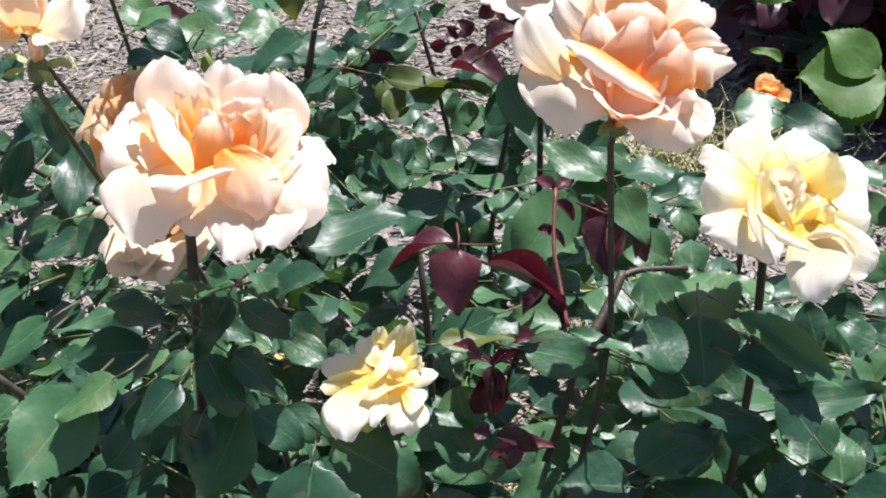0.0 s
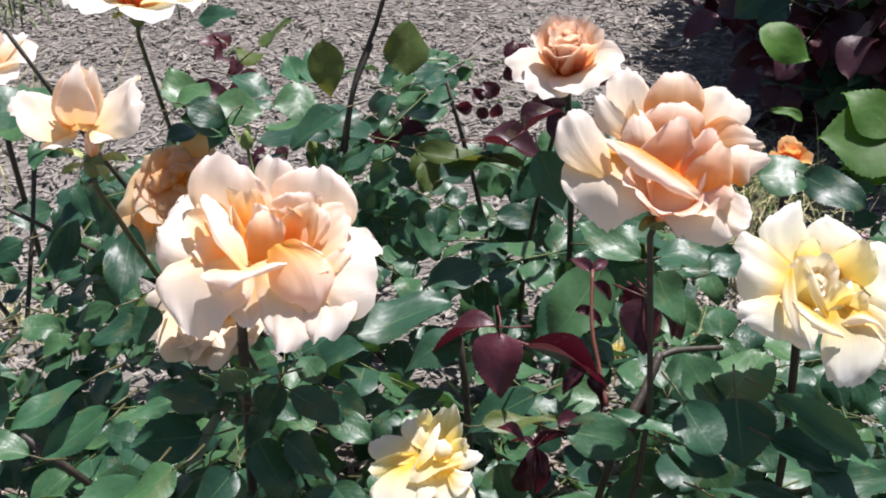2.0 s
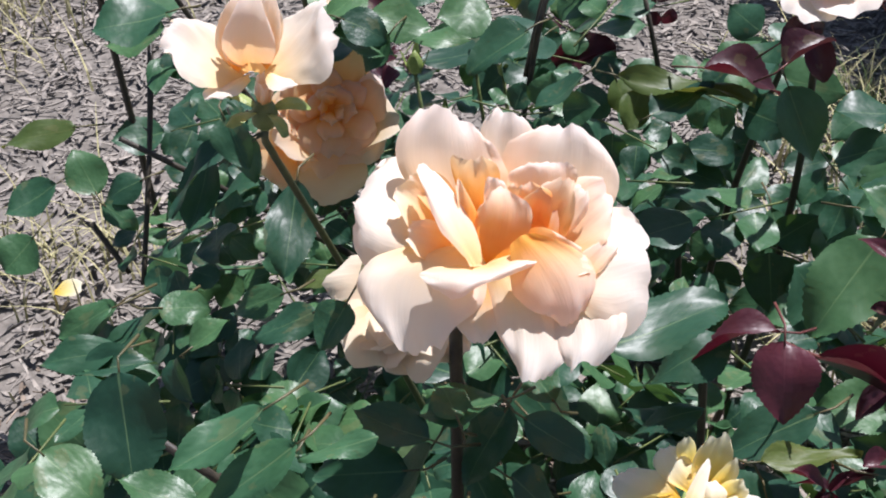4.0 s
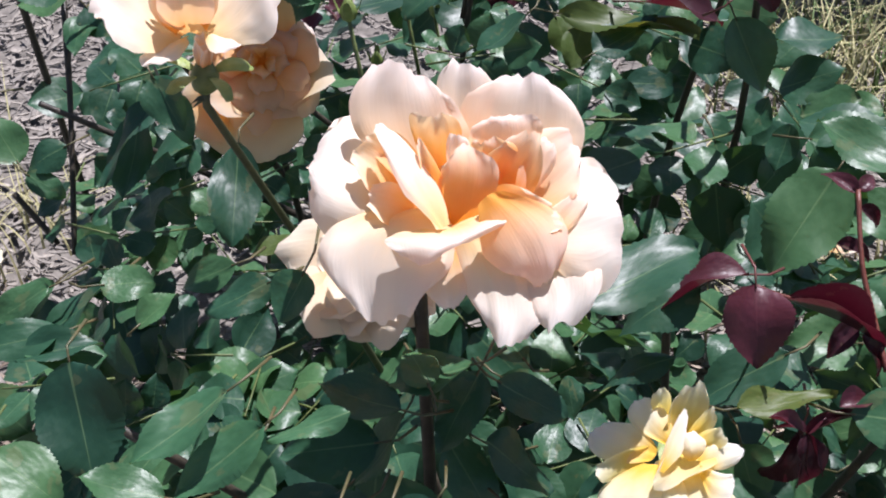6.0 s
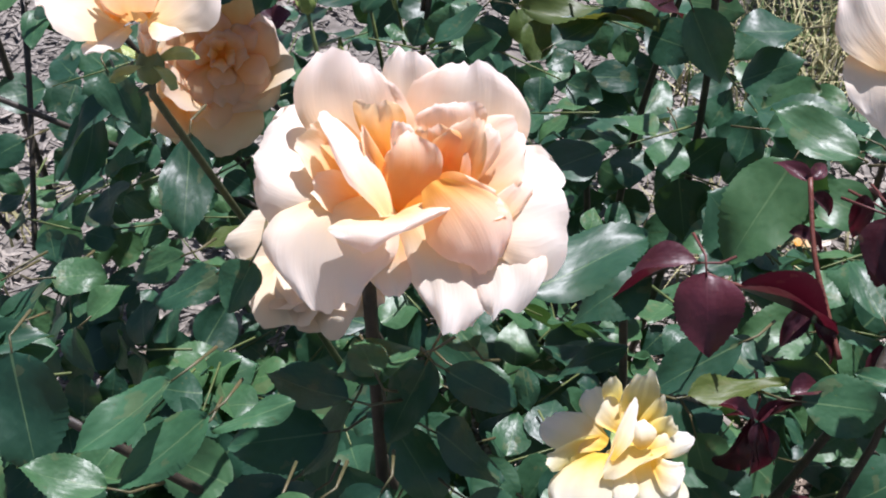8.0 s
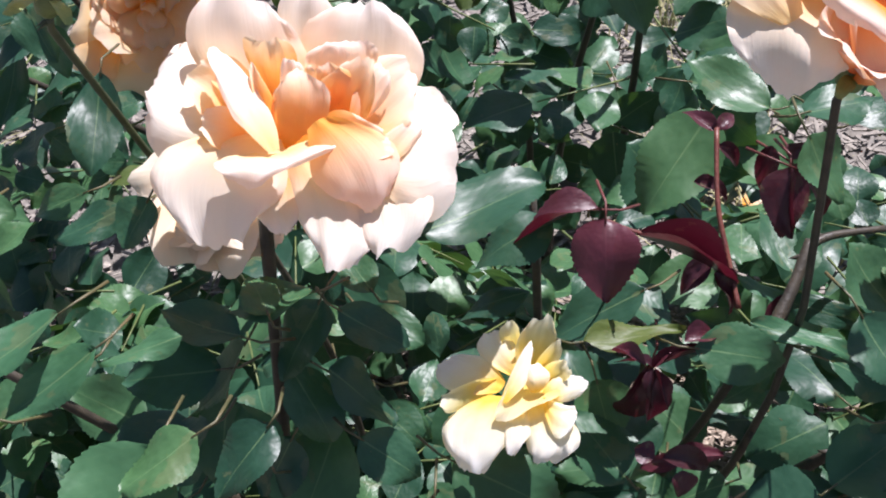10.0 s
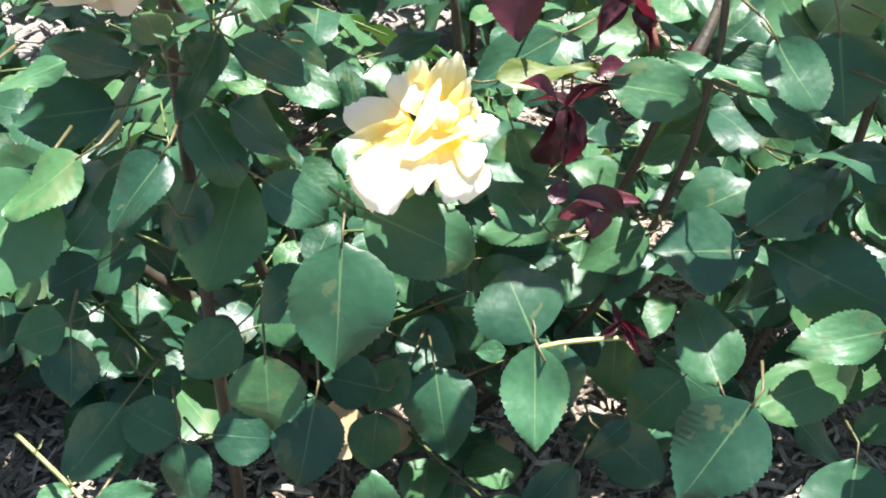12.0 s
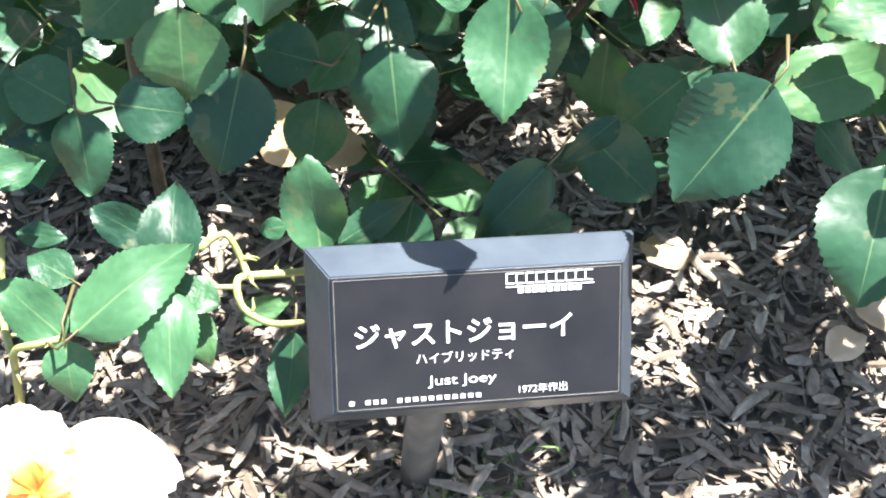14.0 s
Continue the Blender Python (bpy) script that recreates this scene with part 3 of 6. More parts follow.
leaf(front_bush, (-0.005, 0.690, 0.394), (-0.010, 0.644, 0.334), 0.059, "green")
leaf(front_bush, (-0.022, 0.699, 0.362), (-0.061, 0.678, 0.342), 0.034, "green")
leaf(front_bush, (-0.063, 0.738, 0.408), (-0.087, 0.692, 0.354), 0.049, "green")
leaf(front_bush, (-0.130, 0.749, 0.416), (-0.134, 0.714, 0.372), 0.045, "green")
leaf(front_bush, (-0.150, 0.727, 0.422), (-0.198, 0.703, 0.400), 0.045, "green")
leaf(front_bush, (-0.148, 0.653, 0.484), (-0.188, 0.598, 0.445), 0.057, "fresh")
leaf(front_bush, (-0.123, 0.648, 0.500), (-0.162, 0.627, 0.484), 0.033, "green")
leaf(front_bush, (0.007, 0.729, 0.382), (0.073, 0.715, 0.352), 0.053, "green")
leaf(front_bush, (0.114, 0.729, 0.366), (0.079, 0.768, 0.385), 0.042, "green")
leaf(front_bush, (0.101, 0.634, 0.375), (0.085, 0.678, 0.387), 0.051, "green", (-0.25, 0.25, 0))
leaf(front_bush, (0.101, 0.632, 0.373), (0.100, 0.589, 0.335), 0.036, "fresh")
leaf(front_bush, (0.106, 0.636, 0.364), (0.125, 0.624, 0.327), 0.031, "green")
leaf(front_bush, (0.085, 0.630, 0.371), (0.069, 0.629, 0.370), 0.012, "fresh")
leaf(front_bush, (0.225, 0.619, 0.333), (0.184, 0.581, 0.291), 0.054, "green")
leaf(front_bush, (0.213, 0.643, 0.320), (0.200, 0.696, 0.339), 0.039, "green")
leaf(front_bush, (0.236, 0.639, 0.304), (0.304, 0.660, 0.311), 0.038, "green")
leaf(front_bush, (0.242, 0.714, 0.369), (0.175, 0.712, 0.352), 0.041, "green")
leaf(front_bush, (0.243, 0.715, 0.370), (0.305, 0.769, 0.380), 0.035, "green")
leaf(front_bush, (0.248, 0.717, 0.359), (0.322, 0.680, 0.342), 0.051, "green")
leaf(front_bush, (0.183, 0.746, 0.342), (0.135, 0.740, 0.323), 0.035, "green")
leaf(front_bush, (0.214, 0.714, 0.236), (0.178, 0.691, 0.215), 0.043, "fresh")
leaf(front_bush, (0.308, 0.658, 0.349), (0.251, 0.652, 0.342), 0.030, "fresh")
leaf(front_bush, (0.276, 0.668, 0.250), (0.307, 0.646, 0.232), 0.022, "green")
leaf(front_bush, (0.298, 0.620, 0.276), (0.284, 0.561, 0.237), 0.057, "green")
leaf(front_bush, (0.047, 0.698, 0.270), (0.054, 0.653, 0.231), 0.047, "green")
leaf(front_bush, (-0.054, 0.669, 0.321), (-0.053, 0.636, 0.286), 0.045, "green")
leaf(front_bush, (-0.026, 0.661, 0.288), (-0.037, 0.623, 0.249), 0.043, "green")
leaf(front_bush, (0.009, 0.689, 0.235), (0.005, 0.661, 0.210), 0.034, "green")
leaf(front_bush, (-0.108, 0.639, 0.280), (-0.145, 0.660, 0.284), 0.034, "green")
leaf(front_bush, (-0.087, 0.640, 0.282), (-0.050, 0.640, 0.276), 0.033, "green")
leaf(front_bush, (-0.143, 0.661, 0.285), (-0.181, 0.627, 0.254), 0.037, "green")
leaf(front_bush, (-0.106, 0.638, 0.279), (-0.101, 0.608, 0.247), 0.031, "green")
leaf(front_bush, (-0.175, 0.693, 0.312), (-0.177, 0.663, 0.279), 0.038, "green")
leaf(front_bush, (-0.178, 0.699, 0.317), (-0.211, 0.692, 0.310), 0.031, "green")
leaf(front_bush, (-0.073, 0.695, 0.317), (-0.107, 0.676, 0.293), 0.036, "green")
leaf(front_bush, (0.011, 0.677, 0.277), (-0.024, 0.687, 0.278), 0.033, "green")
leaf(front_bush, (0.029, 0.701, 0.272), (0.004, 0.678, 0.251), 0.030, "green")
leaf(front_bush, (0.023, 0.727, 0.268), (0.062, 0.713, 0.257), 0.038, "green")
leaf(front_bush, (0.016, 0.590, 0.228), (0.008, 0.622, 0.269), 0.033, "fresh")
leaf(front_bush, (0.024, 0.600, 0.224), (0.062, 0.619, 0.241), 0.018, "green")
leaf(front_bush, (0.132, 0.638, 0.247), (0.094, 0.601, 0.227), 0.029, "green")
leaf(front_bush, (0.117, 0.613, 0.211), (0.147, 0.623, 0.220), 0.022, "green")
leaf(front_bush, (0.156, 0.677, 0.228), (0.196, 0.650, 0.206), 0.039, "green")
leaf(front_bush, (0.170, 0.670, 0.249), (0.143, 0.651, 0.232), 0.016, "green")
leaf(front_bush, (-0.184, 0.595, 0.279), (-0.165, 0.603, 0.287), 0.014, "fresh")
leaf(front_bush, (-0.148, 0.582, 0.295), (-0.171, 0.559, 0.275), 0.022, "fresh")
leaf(front_bush, (-0.147, 0.581, 0.295), (-0.113, 0.589, 0.302), 0.019, "fresh")
leaf(front_bush, (0.141, 0.783, 0.321), (0.075, 0.783, 0.305), 0.026, "green")
leaf(front_bush, (-0.133, 0.697, 0.264), (-0.115, 0.692, 0.259), 0.025, "green")
leaf(front_bush, (-0.186, 0.763, 0.319), (-0.161, 0.786, 0.341), 0.039, "green")
leaf(front_bush, (-0.168, 0.754, 0.313), (-0.200, 0.742, 0.300), 0.032, "green")
leaf(front_bush, (-0.071, 0.733, 0.271), (-0.024, 0.746, 0.283), 0.040, "green")
leaf(front_bush, (0.084, 0.791, 0.273), (0.142, 0.793, 0.276), 0.027, "green")
leaf(front_bush, (0.260, 0.800, 0.365), (0.235, 0.843, 0.362), 0.044, "green")
leaf(front_bush, (-0.068, 0.592, 0.232), (-0.100, 0.606, 0.241), 0.021, "green")
leaf(front_bush, (-0.056, 0.568, 0.240), (-0.057, 0.612, 0.259), 0.030, "green")
leaf(front_bush, (-0.097, 0.533, 0.239), (-0.048, 0.567, 0.270), 0.036, "fresh")
leaf(front_bush, (-0.107, 0.542, 0.220), (-0.141, 0.565, 0.235), 0.028, "fresh")
leaf(front_bush, (-0.104, 0.536, 0.228), (-0.099, 0.511, 0.210), 0.024, "fresh")
leaf(front_bush, (-0.055, 0.557, 0.244), (-0.050, 0.509, 0.223), 0.028, "fresh")
leaf(front_bush, (-0.057, 0.569, 0.228), (-0.033, 0.561, 0.223), 0.020, "green")
leaf(front_bush, (-0.051, 0.567, 0.215), (-0.038, 0.541, 0.197), 0.018, "green")
leaf(front_bush, (-0.108, 0.576, 0.219), (-0.133, 0.588, 0.227), 0.021, "green")
leaf(front_bush, (0.002, 0.566, 0.192), (-0.001, 0.530, 0.166), 0.022, "green")
leaf(front_bush, (-0.026, 0.572, 0.195), (0.000, 0.580, 0.202), 0.014, "green")
leaf(front_bush, (-0.150, 0.610, 0.254), (-0.121, 0.619, 0.262), 0.017, "fresh")
leaf(front_bush, (-0.144, 0.608, 0.216), (-0.117, 0.605, 0.215), 0.013, "green")
leaf(front_bush, (-0.006, 0.623, 0.207), (-0.020, 0.620, 0.205), 0.012, "fresh")
leaf(front_bush, (-0.016, 0.765, 0.534), (0.058, 0.809, 0.532), 0.043, "green")
leaf(front_bush, (0.066, 0.823, 0.494), (0.015, 0.808, 0.477), 0.034, "green")
leaf(front_bush, (0.094, 0.823, 0.503), (0.040, 0.820, 0.507), 0.020, "maroon")
leaf(front_bush, (0.096, 0.812, 0.505), (0.095, 0.774, 0.475), 0.039, "maroon")
leaf(front_bush, (0.116, 0.814, 0.492), (0.185, 0.802, 0.471), 0.015, "maroon")
leaf(front_bush, (0.209, 0.843, 0.520), (0.205, 0.816, 0.487), 0.022, "maroon")
leaf(front_bush, (0.211, 0.843, 0.520), (0.242, 0.835, 0.510), 0.019, "maroon")
leaf(front_bush, (0.170, 0.882, 0.519), (0.155, 0.892, 0.531), 0.011, "maroon")
leaf(front_bush, (0.172, 0.882, 0.520), (0.182, 0.889, 0.529), 0.010, "maroon")
leaf(front_bush, (0.188, 0.972, 0.471), (0.140, 0.927, 0.417), 0.055, "green")
leaf(back_bush, (0.249, 1.005, 0.466), (0.186, 1.070, 0.465), 0.055, "green")
leaf(front_bush, (0.053, 0.803, 0.455), (0.003, 0.794, 0.444), 0.018, "green")
leaf(front_bush, (0.127, 0.818, 0.442), (0.063, 0.802, 0.422), 0.036, "green")
leaf(front_bush, (0.083, 0.762, 0.452), (0.145, 0.774, 0.452), 0.020, "olive")
leaf(front_bush, (0.186, 0.858, 0.412), (0.135, 0.857, 0.411), 0.040, "green")
leaf(front_bush, (0.146, 0.752, 0.457), (0.204, 0.748, 0.452), 0.036, "green")
leaf(front_bush, (0.190, 0.838, 0.435), (0.226, 0.827, 0.422), 0.013, "fresh")
leaf(front_bush, (0.215, 0.814, 0.437), (0.265, 0.797, 0.433), 0.018, "green")
leaf(front_bush, (0.228, 0.782, 0.430), (0.266, 0.771, 0.417), 0.028, "green")
leaf(front_bush, (0.236, 0.869, 0.411), (0.221, 0.908, 0.441), 0.025, "green")
leaf(front_bush, (0.242, 0.869, 0.410), (0.261, 0.907, 0.441), 0.019, "green")
leaf(front_bush, (-0.221, 0.922, 0.535), (-0.224, 0.871, 0.489), 0.033, "green")
leaf(back_bush, (-0.318, 1.044, 0.478), (-0.328, 1.002, 0.427), 0.036, "green")
leaf(back_bush, (-0.298, 1.055, 0.491), (-0.280, 1.029, 0.459), 0.025, "green")
leaf(front_bush, (-0.190, 0.812, 0.511), (-0.231, 0.801, 0.498), 0.025, "green")
leaf(front_bush, (-0.167, 0.792, 0.535), (-0.182, 0.774, 0.513), 0.027, "green")
leaf(front_bush, (-0.185, 0.868, 0.501), (-0.213, 0.860, 0.491), 0.015, "olive")
leaf(front_bush, (-0.283, 0.832, 0.457), (-0.258, 0.846, 0.474), 0.022, "green")
leaf(front_bush, (-0.182, 0.699, 0.509), (-0.231, 0.671, 0.482), 0.026, "fresh")
leaf(front_bush, (-0.137, 0.703, 0.514), (-0.183, 0.696, 0.504), 0.016, "fresh")
leaf(front_bush, (-0.125, 0.725, 0.466), (-0.182, 0.721, 0.461), 0.038, "green")
leaf(front_bush, (-0.061, 0.845, 0.380), (-0.098, 0.855, 0.392), 0.020, "green")
leaf(front_bush, (-0.052, 0.853, 0.389), (-0.013, 0.838, 0.372), 0.029, "green")
leaf(front_bush, (-0.007, 0.853, 0.389), (-0.001, 0.833, 0.365), 0.018, "green")
leaf(front_bush, (-0.050, 0.837, 0.338), (-0.085, 0.844, 0.347), 0.024, "green")
leaf(front_bush, (-0.041, 0.827, 0.326), (-0.007, 0.811, 0.308), 0.024, "green")
leaf(front_bush, (-0.071, 0.856, 0.329), (-0.051, 0.839, 0.309), 0.020, "green")
leaf(front_bush, (-0.107, 0.804, 0.329), (-0.069, 0.789, 0.311), 0.027, "green")
leaf(front_bush, (-0.099, 0.698, 0.420), (-0.115, 0.718, 0.445), 0.029, "green")
leaf(front_bush, (0.193, 0.839, 0.311), (0.234, 0.854, 0.329), 0.024, "green")
leaf(front_bush, (0.233, 0.836, 0.307), (0.202, 0.849, 0.323), 0.022, "green")
leaf(back_bush, (0.053, 1.326, 0.304), (-0.000, 1.339, 0.319), 0.044, "green")
leaf(back_bush, (0.053, 1.341, 0.321), (0.093, 1.333, 0.312), 0.035, "green")
leaf(back_bush, (0.100, 1.337, 0.317), (0.156, 1.327, 0.320), 0.030, "green")
leaf(back_bush, (0.077, 1.327, 0.305), (0.129, 1.314, 0.289), 0.039, "green")
leaf(back_bush, (0.171, 1.308, 0.329), (0.150, 1.392, 0.352), 0.034, "green")
leaf(back_bush, (0.182, 1.301, 0.320), (0.229, 1.307, 0.329), 0.033, "green")
leaf(back_bush, (0.200, 1.227, 0.310), (0.238, 1.244, 0.330), 0.032, "green")
leaf(back_bush, (0.163, 1.234, 0.318), (0.174, 1.207, 0.285), 0.024, "green")
leaf(back_bush, (0.271, 1.057, 0.418), (0.334, 1.068, 0.432), 0.031, "green")
leaf(back_bush, (0.260, 1.301, 0.400), (0.217, 1.278, 0.371), 0.048, "green")
leaf(back_bush, (0.025, 1.171, 0.477), (0.014, 1.149, 0.449), 0.029, "olive")
leaf(back_bush, (-0.447, 1.111, 0.387), (-0.470, 1.133, 0.420), 0.036, "green")
leaf(back_bush, (-0.483, 1.113, 0.395), (-0.525, 1.092, 0.372), 0.036, "green")
leaf(back_bush, (-0.401, 1.106, 0.408), (-0.439, 1.092, 0.394), 0.027, "green")
leaf(back_bush, (-0.468, 1.144, 0.435), (-0.537, 1.131, 0.426), 0.030, "olive")
leaf(back_bush, (-0.434, 1.090, 0.391), (-0.403, 1.081, 0.375), 0.021, "green")
leaf(back_bush, (-0.360, 1.122, 0.560), (-0.420, 1.106, 0.547), 0.055, "green")
leaf(back_bush, (-0.493, 1.068, 0.369), (-0.516, 1.048, 0.345), 0.039, "green")
leaf(back_bush, (-0.302, 1.032, 0.498), (-0.341, 0.993, 0.449), 0.029, "green")
leaf(back_bush, (-0.295, 1.017, 0.527), (-0.275, 0.995, 0.495), 0.030, "green")
leaf(back_bush, (-0.281, 1.261, 0.433), (-0.232, 1.287, 0.462), 0.043, "green")
leaf(back_bush, (0.008, 1.299, 0.446), (-0.056, 1.290, 0.443), 0.032, "maroon")
leaf(back_bush, (0.004, 1.194, 0.473), (0.020, 1.177, 0.447), 0.030, "olive")
leaf(back_bush, (0.005, 1.178, 0.485), (0.117, 1.146, 0.477), 0.029, "olive")
leaf(back_bush, (0.073, 1.161, 0.504), (0.142, 1.165, 0.499), 0.037, "maroon")
leaf(back_bush, (0.118, 1.087, 0.566), (0.154, 1.104, 0.585), 0.021, "maroon")
leaf(back_bush, (0.143, 1.093, 0.571), (0.153, 1.073, 0.542), 0.022, "maroon")
leaf(front_bush, (-0.333, 0.834, 0.452), (-0.387, 0.824, 0.446), 0.027, "green")
leaf(front_bush, (-0.357, 0.825, 0.443), (-0.304, 0.828, 0.441), 0.028, "green")
leaf(front_bush, (-0.348, 0.872, 0.456), (-0.388, 0.858, 0.442), 0.024, "green")
leaf(front_bush, (-0.310, 0.860, 0.468), (-0.276, 0.864, 0.469), 0.027, "green")
leaf(front_bush, (-0.213, 0.827, 0.512), (-0.248, 0.818, 0.503), 0.021, "green")
leaf(back_bush, (0.013, 1.318, 0.336), (0.045, 1.304, 0.312), 0.043, "green")
leaf(back_bush, (0.079, 1.317, 0.326), (0.044, 1.321, 0.335), 0.034, "green")
leaf(back_bush, (0.087, 1.320, 0.328), (0.148, 1.326, 0.328), 0.034, "green")
leaf(back_bush, (0.081, 1.328, 0.306), (0.128, 1.318, 0.286), 0.035, "green")
leaf(front_bush, (0.173, 0.968, 0.397), (0.133, 0.989, 0.431), 0.063, "green")
leaf(back_bush, (0.176, 0.986, 0.421), (0.202, 0.978, 0.407), 0.034, "green")
leaf(back_bush, (-0.135, 1.384, 0.411), (-0.196, 1.382, 0.417), 0.035, "green")
leaf(back_bush, (-0.100, 1.331, 0.420), (-0.049, 1.323, 0.401), 0.050, "green")
leaf(back_bush, (-0.092, 1.217, 0.589), (-0.085, 1.188, 0.541), 0.037, "olive")
leaf(back_bush, (-0.002, 1.211, 0.613), (-0.001, 1.182, 0.566), 0.050, "olive")
leaf(back_bush, (0.131, 1.095, 0.525), (0.155, 1.068, 0.475), 0.038, "green")
leaf(back_bush, (-0.166, 1.198, 0.483), (-0.093, 1.216, 0.493), 0.035, "green")
leaf(back_bush, (-0.258, 1.185, 0.486), (-0.203, 1.211, 0.513), 0.041, "green")
leaf(back_bush, (-0.206, 1.276, 0.524), (-0.157, 1.275, 0.508), 0.036, "green")
leaf(back_bush, (-0.009, 1.299, 0.507), (0.032, 1.315, 0.522), 0.033, "green")
leaf(front_bush, (-0.283, 0.718, 0.537), (-0.271, 0.673, 0.497), 0.044, "green")
leaf(front_bush, (-0.201, 0.709, 0.524), (-0.253, 0.677, 0.502), 0.027, "fresh")
leaf(front_bush, (-0.317, 0.675, 0.516), (-0.279, 0.654, 0.506), 0.034, "green")
leaf(front_bush, (-0.230, 0.661, 0.497), (-0.272, 0.660, 0.512), 0.025, "green")
leaf(front_bush, (-0.318, 0.887, 0.443), (-0.364, 0.864, 0.416), 0.027, "green")
leaf(front_bush, (-0.347, 0.881, 0.452), (-0.383, 0.862, 0.429), 0.030, "green")
leaf(front_bush, (-0.361, 0.821, 0.442), (-0.306, 0.828, 0.450), 0.025, "green")
leaf(back_bush, (0.257, 1.214, 0.439), (0.198, 1.211, 0.436), 0.044, "green")
leaf(back_bush, (0.184, 1.034, 0.456), (0.252, 1.031, 0.452), 0.051, "green")
leaf(back_bush, (0.160, 1.348, 0.319), (0.106, 1.351, 0.324), 0.040, "green")
leaf(front_bush, (0.265, 0.776, 0.466), (0.236, 0.802, 0.495), 0.039, "green")
leaf(front_bush, (0.270, 0.778, 0.470), (0.304, 0.818, 0.494), 0.046, "green")
leaf(front_bush, (0.274, 0.763, 0.483), (0.279, 0.729, 0.444), 0.053, "green")
leaf(front_bush, (0.299, 0.749, 0.496), (0.376, 0.718, 0.455), 0.026, "fresh")
leaf(front_bush, (0.296, 0.733, 0.470), (0.347, 0.716, 0.455), 0.029, "green")
leaf(front_bush, (0.251, 0.712, 0.438), (0.320, 0.715, 0.436), 0.023, "green")
leaf(front_bush, (0.226, 0.751, 0.448), (0.273, 0.744, 0.430), 0.024, "green")
leaf(front_bush, (0.181, 0.769, 0.463), (0.249, 0.754, 0.450), 0.015, "fresh")
leaf(front_bush, (0.218, 0.850, 0.539), (0.241, 0.830, 0.502), 0.035, "green")
leaf(front_bush, (0.214, 0.924, 0.507), (0.159, 0.953, 0.523), 0.036, "green")
leaf(front_bush, (0.222, 0.874, 0.539), (0.268, 0.890, 0.542), 0.032, "green")
leaf(front_bush, (0.278, 0.939, 0.486), (0.317, 0.951, 0.502), 0.029, "green")
leaf(front_bush, (0.332, 0.732, 0.423), (0.411, 0.742, 0.433), 0.030, "green")
leaf(front_bush, (0.354, 0.699, 0.425), (0.325, 0.718, 0.461), 0.037, "green")
leaf(front_bush, (0.422, 0.802, 0.435), (0.390, 0.807, 0.447), 0.027, "green")
leaf(back_bush, (0.451, 1.349, 0.375), (0.524, 1.333, 0.339), 0.053, "green")
leaf(back_bush, (0.397, 1.346, 0.375), (0.464, 1.349, 0.374), 0.060, "green")
leaf(far_plant, (0.609, 1.487, 0.355), (0.497, 1.483, 0.360), 0.108, "lime")
leaf(far_plant, (0.6, 1.49, 0.352), (0.53, 1.47, 0.298), 0.07, "lime")
leaf(far_plant, (0.6, 1.495, 0.362), (0.54, 1.51, 0.415), 0.066, "lime")
leaf(far_plant, (0.447, 1.673, 0.434), (0.521, 1.657, 0.399), 0.055, "lime")
leaf(far_plant, (0.496, 1.567, 0.346), (0.454, 1.572, 0.360), 0.019, "lime")
leaf(back_bush, (-0.073, 1.173, 0.528), (-0.124, 1.153, 0.499), 0.043, "green")
leaf(back_bush, (-0.229, 1.168, 0.536), (-0.188, 1.164, 0.525), 0.035, "green")
leaf(back_bush, (-0.237, 1.223, 0.531), (-0.189, 1.218, 0.518), 0.027, "maroon")
leaf(back_bush, (-0.166, 1.249, 0.569), (-0.130, 1.265, 0.592), 0.030, "olive")
leaf(back_bush, (0.032, 1.144, 0.467), (0.084, 1.161, 0.491), 0.035, "green")
leaf(back_bush, (-0.026, 1.113, 0.519), (-0.064, 1.094, 0.491), 0.042, "green")
leaf(back_bush, (-0.003, 1.244, 0.543), (0.033, 1.249, 0.548), 0.036, "green")
leaf(back_bush, (0.114, 1.037, 0.573), (0.145, 1.052, 0.595), 0.023, "maroon")
leaf(back_bush, (-0.024, 1.088, 0.377), (-0.071, 1.092, 0.388), 0.029, "green")
leaf(back_bush, (0.193, 1.109, 0.588), (0.177, 1.119, 0.606), 0.021, "maroon")
leaf(front_bush, (0.141, 0.757, 0.458), (0.162, 0.761, 0.461), 0.014, "maroon")
leaf(front_bush, (0.125, 0.766, 0.428), (0.111, 0.749, 0.386), 0.019, "maroon")
leaf(front_bush, (0.127, 0.764, 0.426), (0.127, 0.745, 0.396), 0.015, "maroon")
leaf(front_bush, (0.097, 0.784, 0.396), (0.109, 0.764, 0.358), 0.040, "green")
leaf(front_bush, (0.144, 0.738, 0.374), (0.175, 0.742, 0.378), 0.014, "maroon")
leaf(front_bush, (0.148, 0.740, 0.375), (0.123, 0.734, 0.369), 0.011, "maroon")
leaf(front_bush, (0.235, 0.715, 0.377), (0.284, 0.749, 0.385), 0.045, "fresh")
leaf(front_bush, (0.228, 0.706, 0.367), (0.182, 0.693, 0.383), 0.050, "green")
leaf(back_bush, (-0.388, 1.188, 0.512), (-0.442, 1.189, 0.489), 0.045, "green")
leaf(back_bush, (-0.386, 1.194, 0.520), (-0.424, 1.245, 0.530), 0.035, "green")
leaf(back_bush, (-0.384, 1.178, 0.497), (-0.360, 1.150, 0.487), 0.030, "green")
leaf(back_bush, (-0.386, 1.173, 0.491), (-0.388, 1.131, 0.484), 0.026, "green")
leaf(back_bush, (-0.111, 1.270, 0.500), (-0.157, 1.245, 0.501), 0.050, "green")
leaf(back_bush, (-0.105, 1.266, 0.492), (-0.059, 1.242, 0.486), 0.048, "green")
leaf(back_bush, (-0.138, 1.323, 0.494), (-0.164, 1.387, 0.506), 0.030, "fresh")
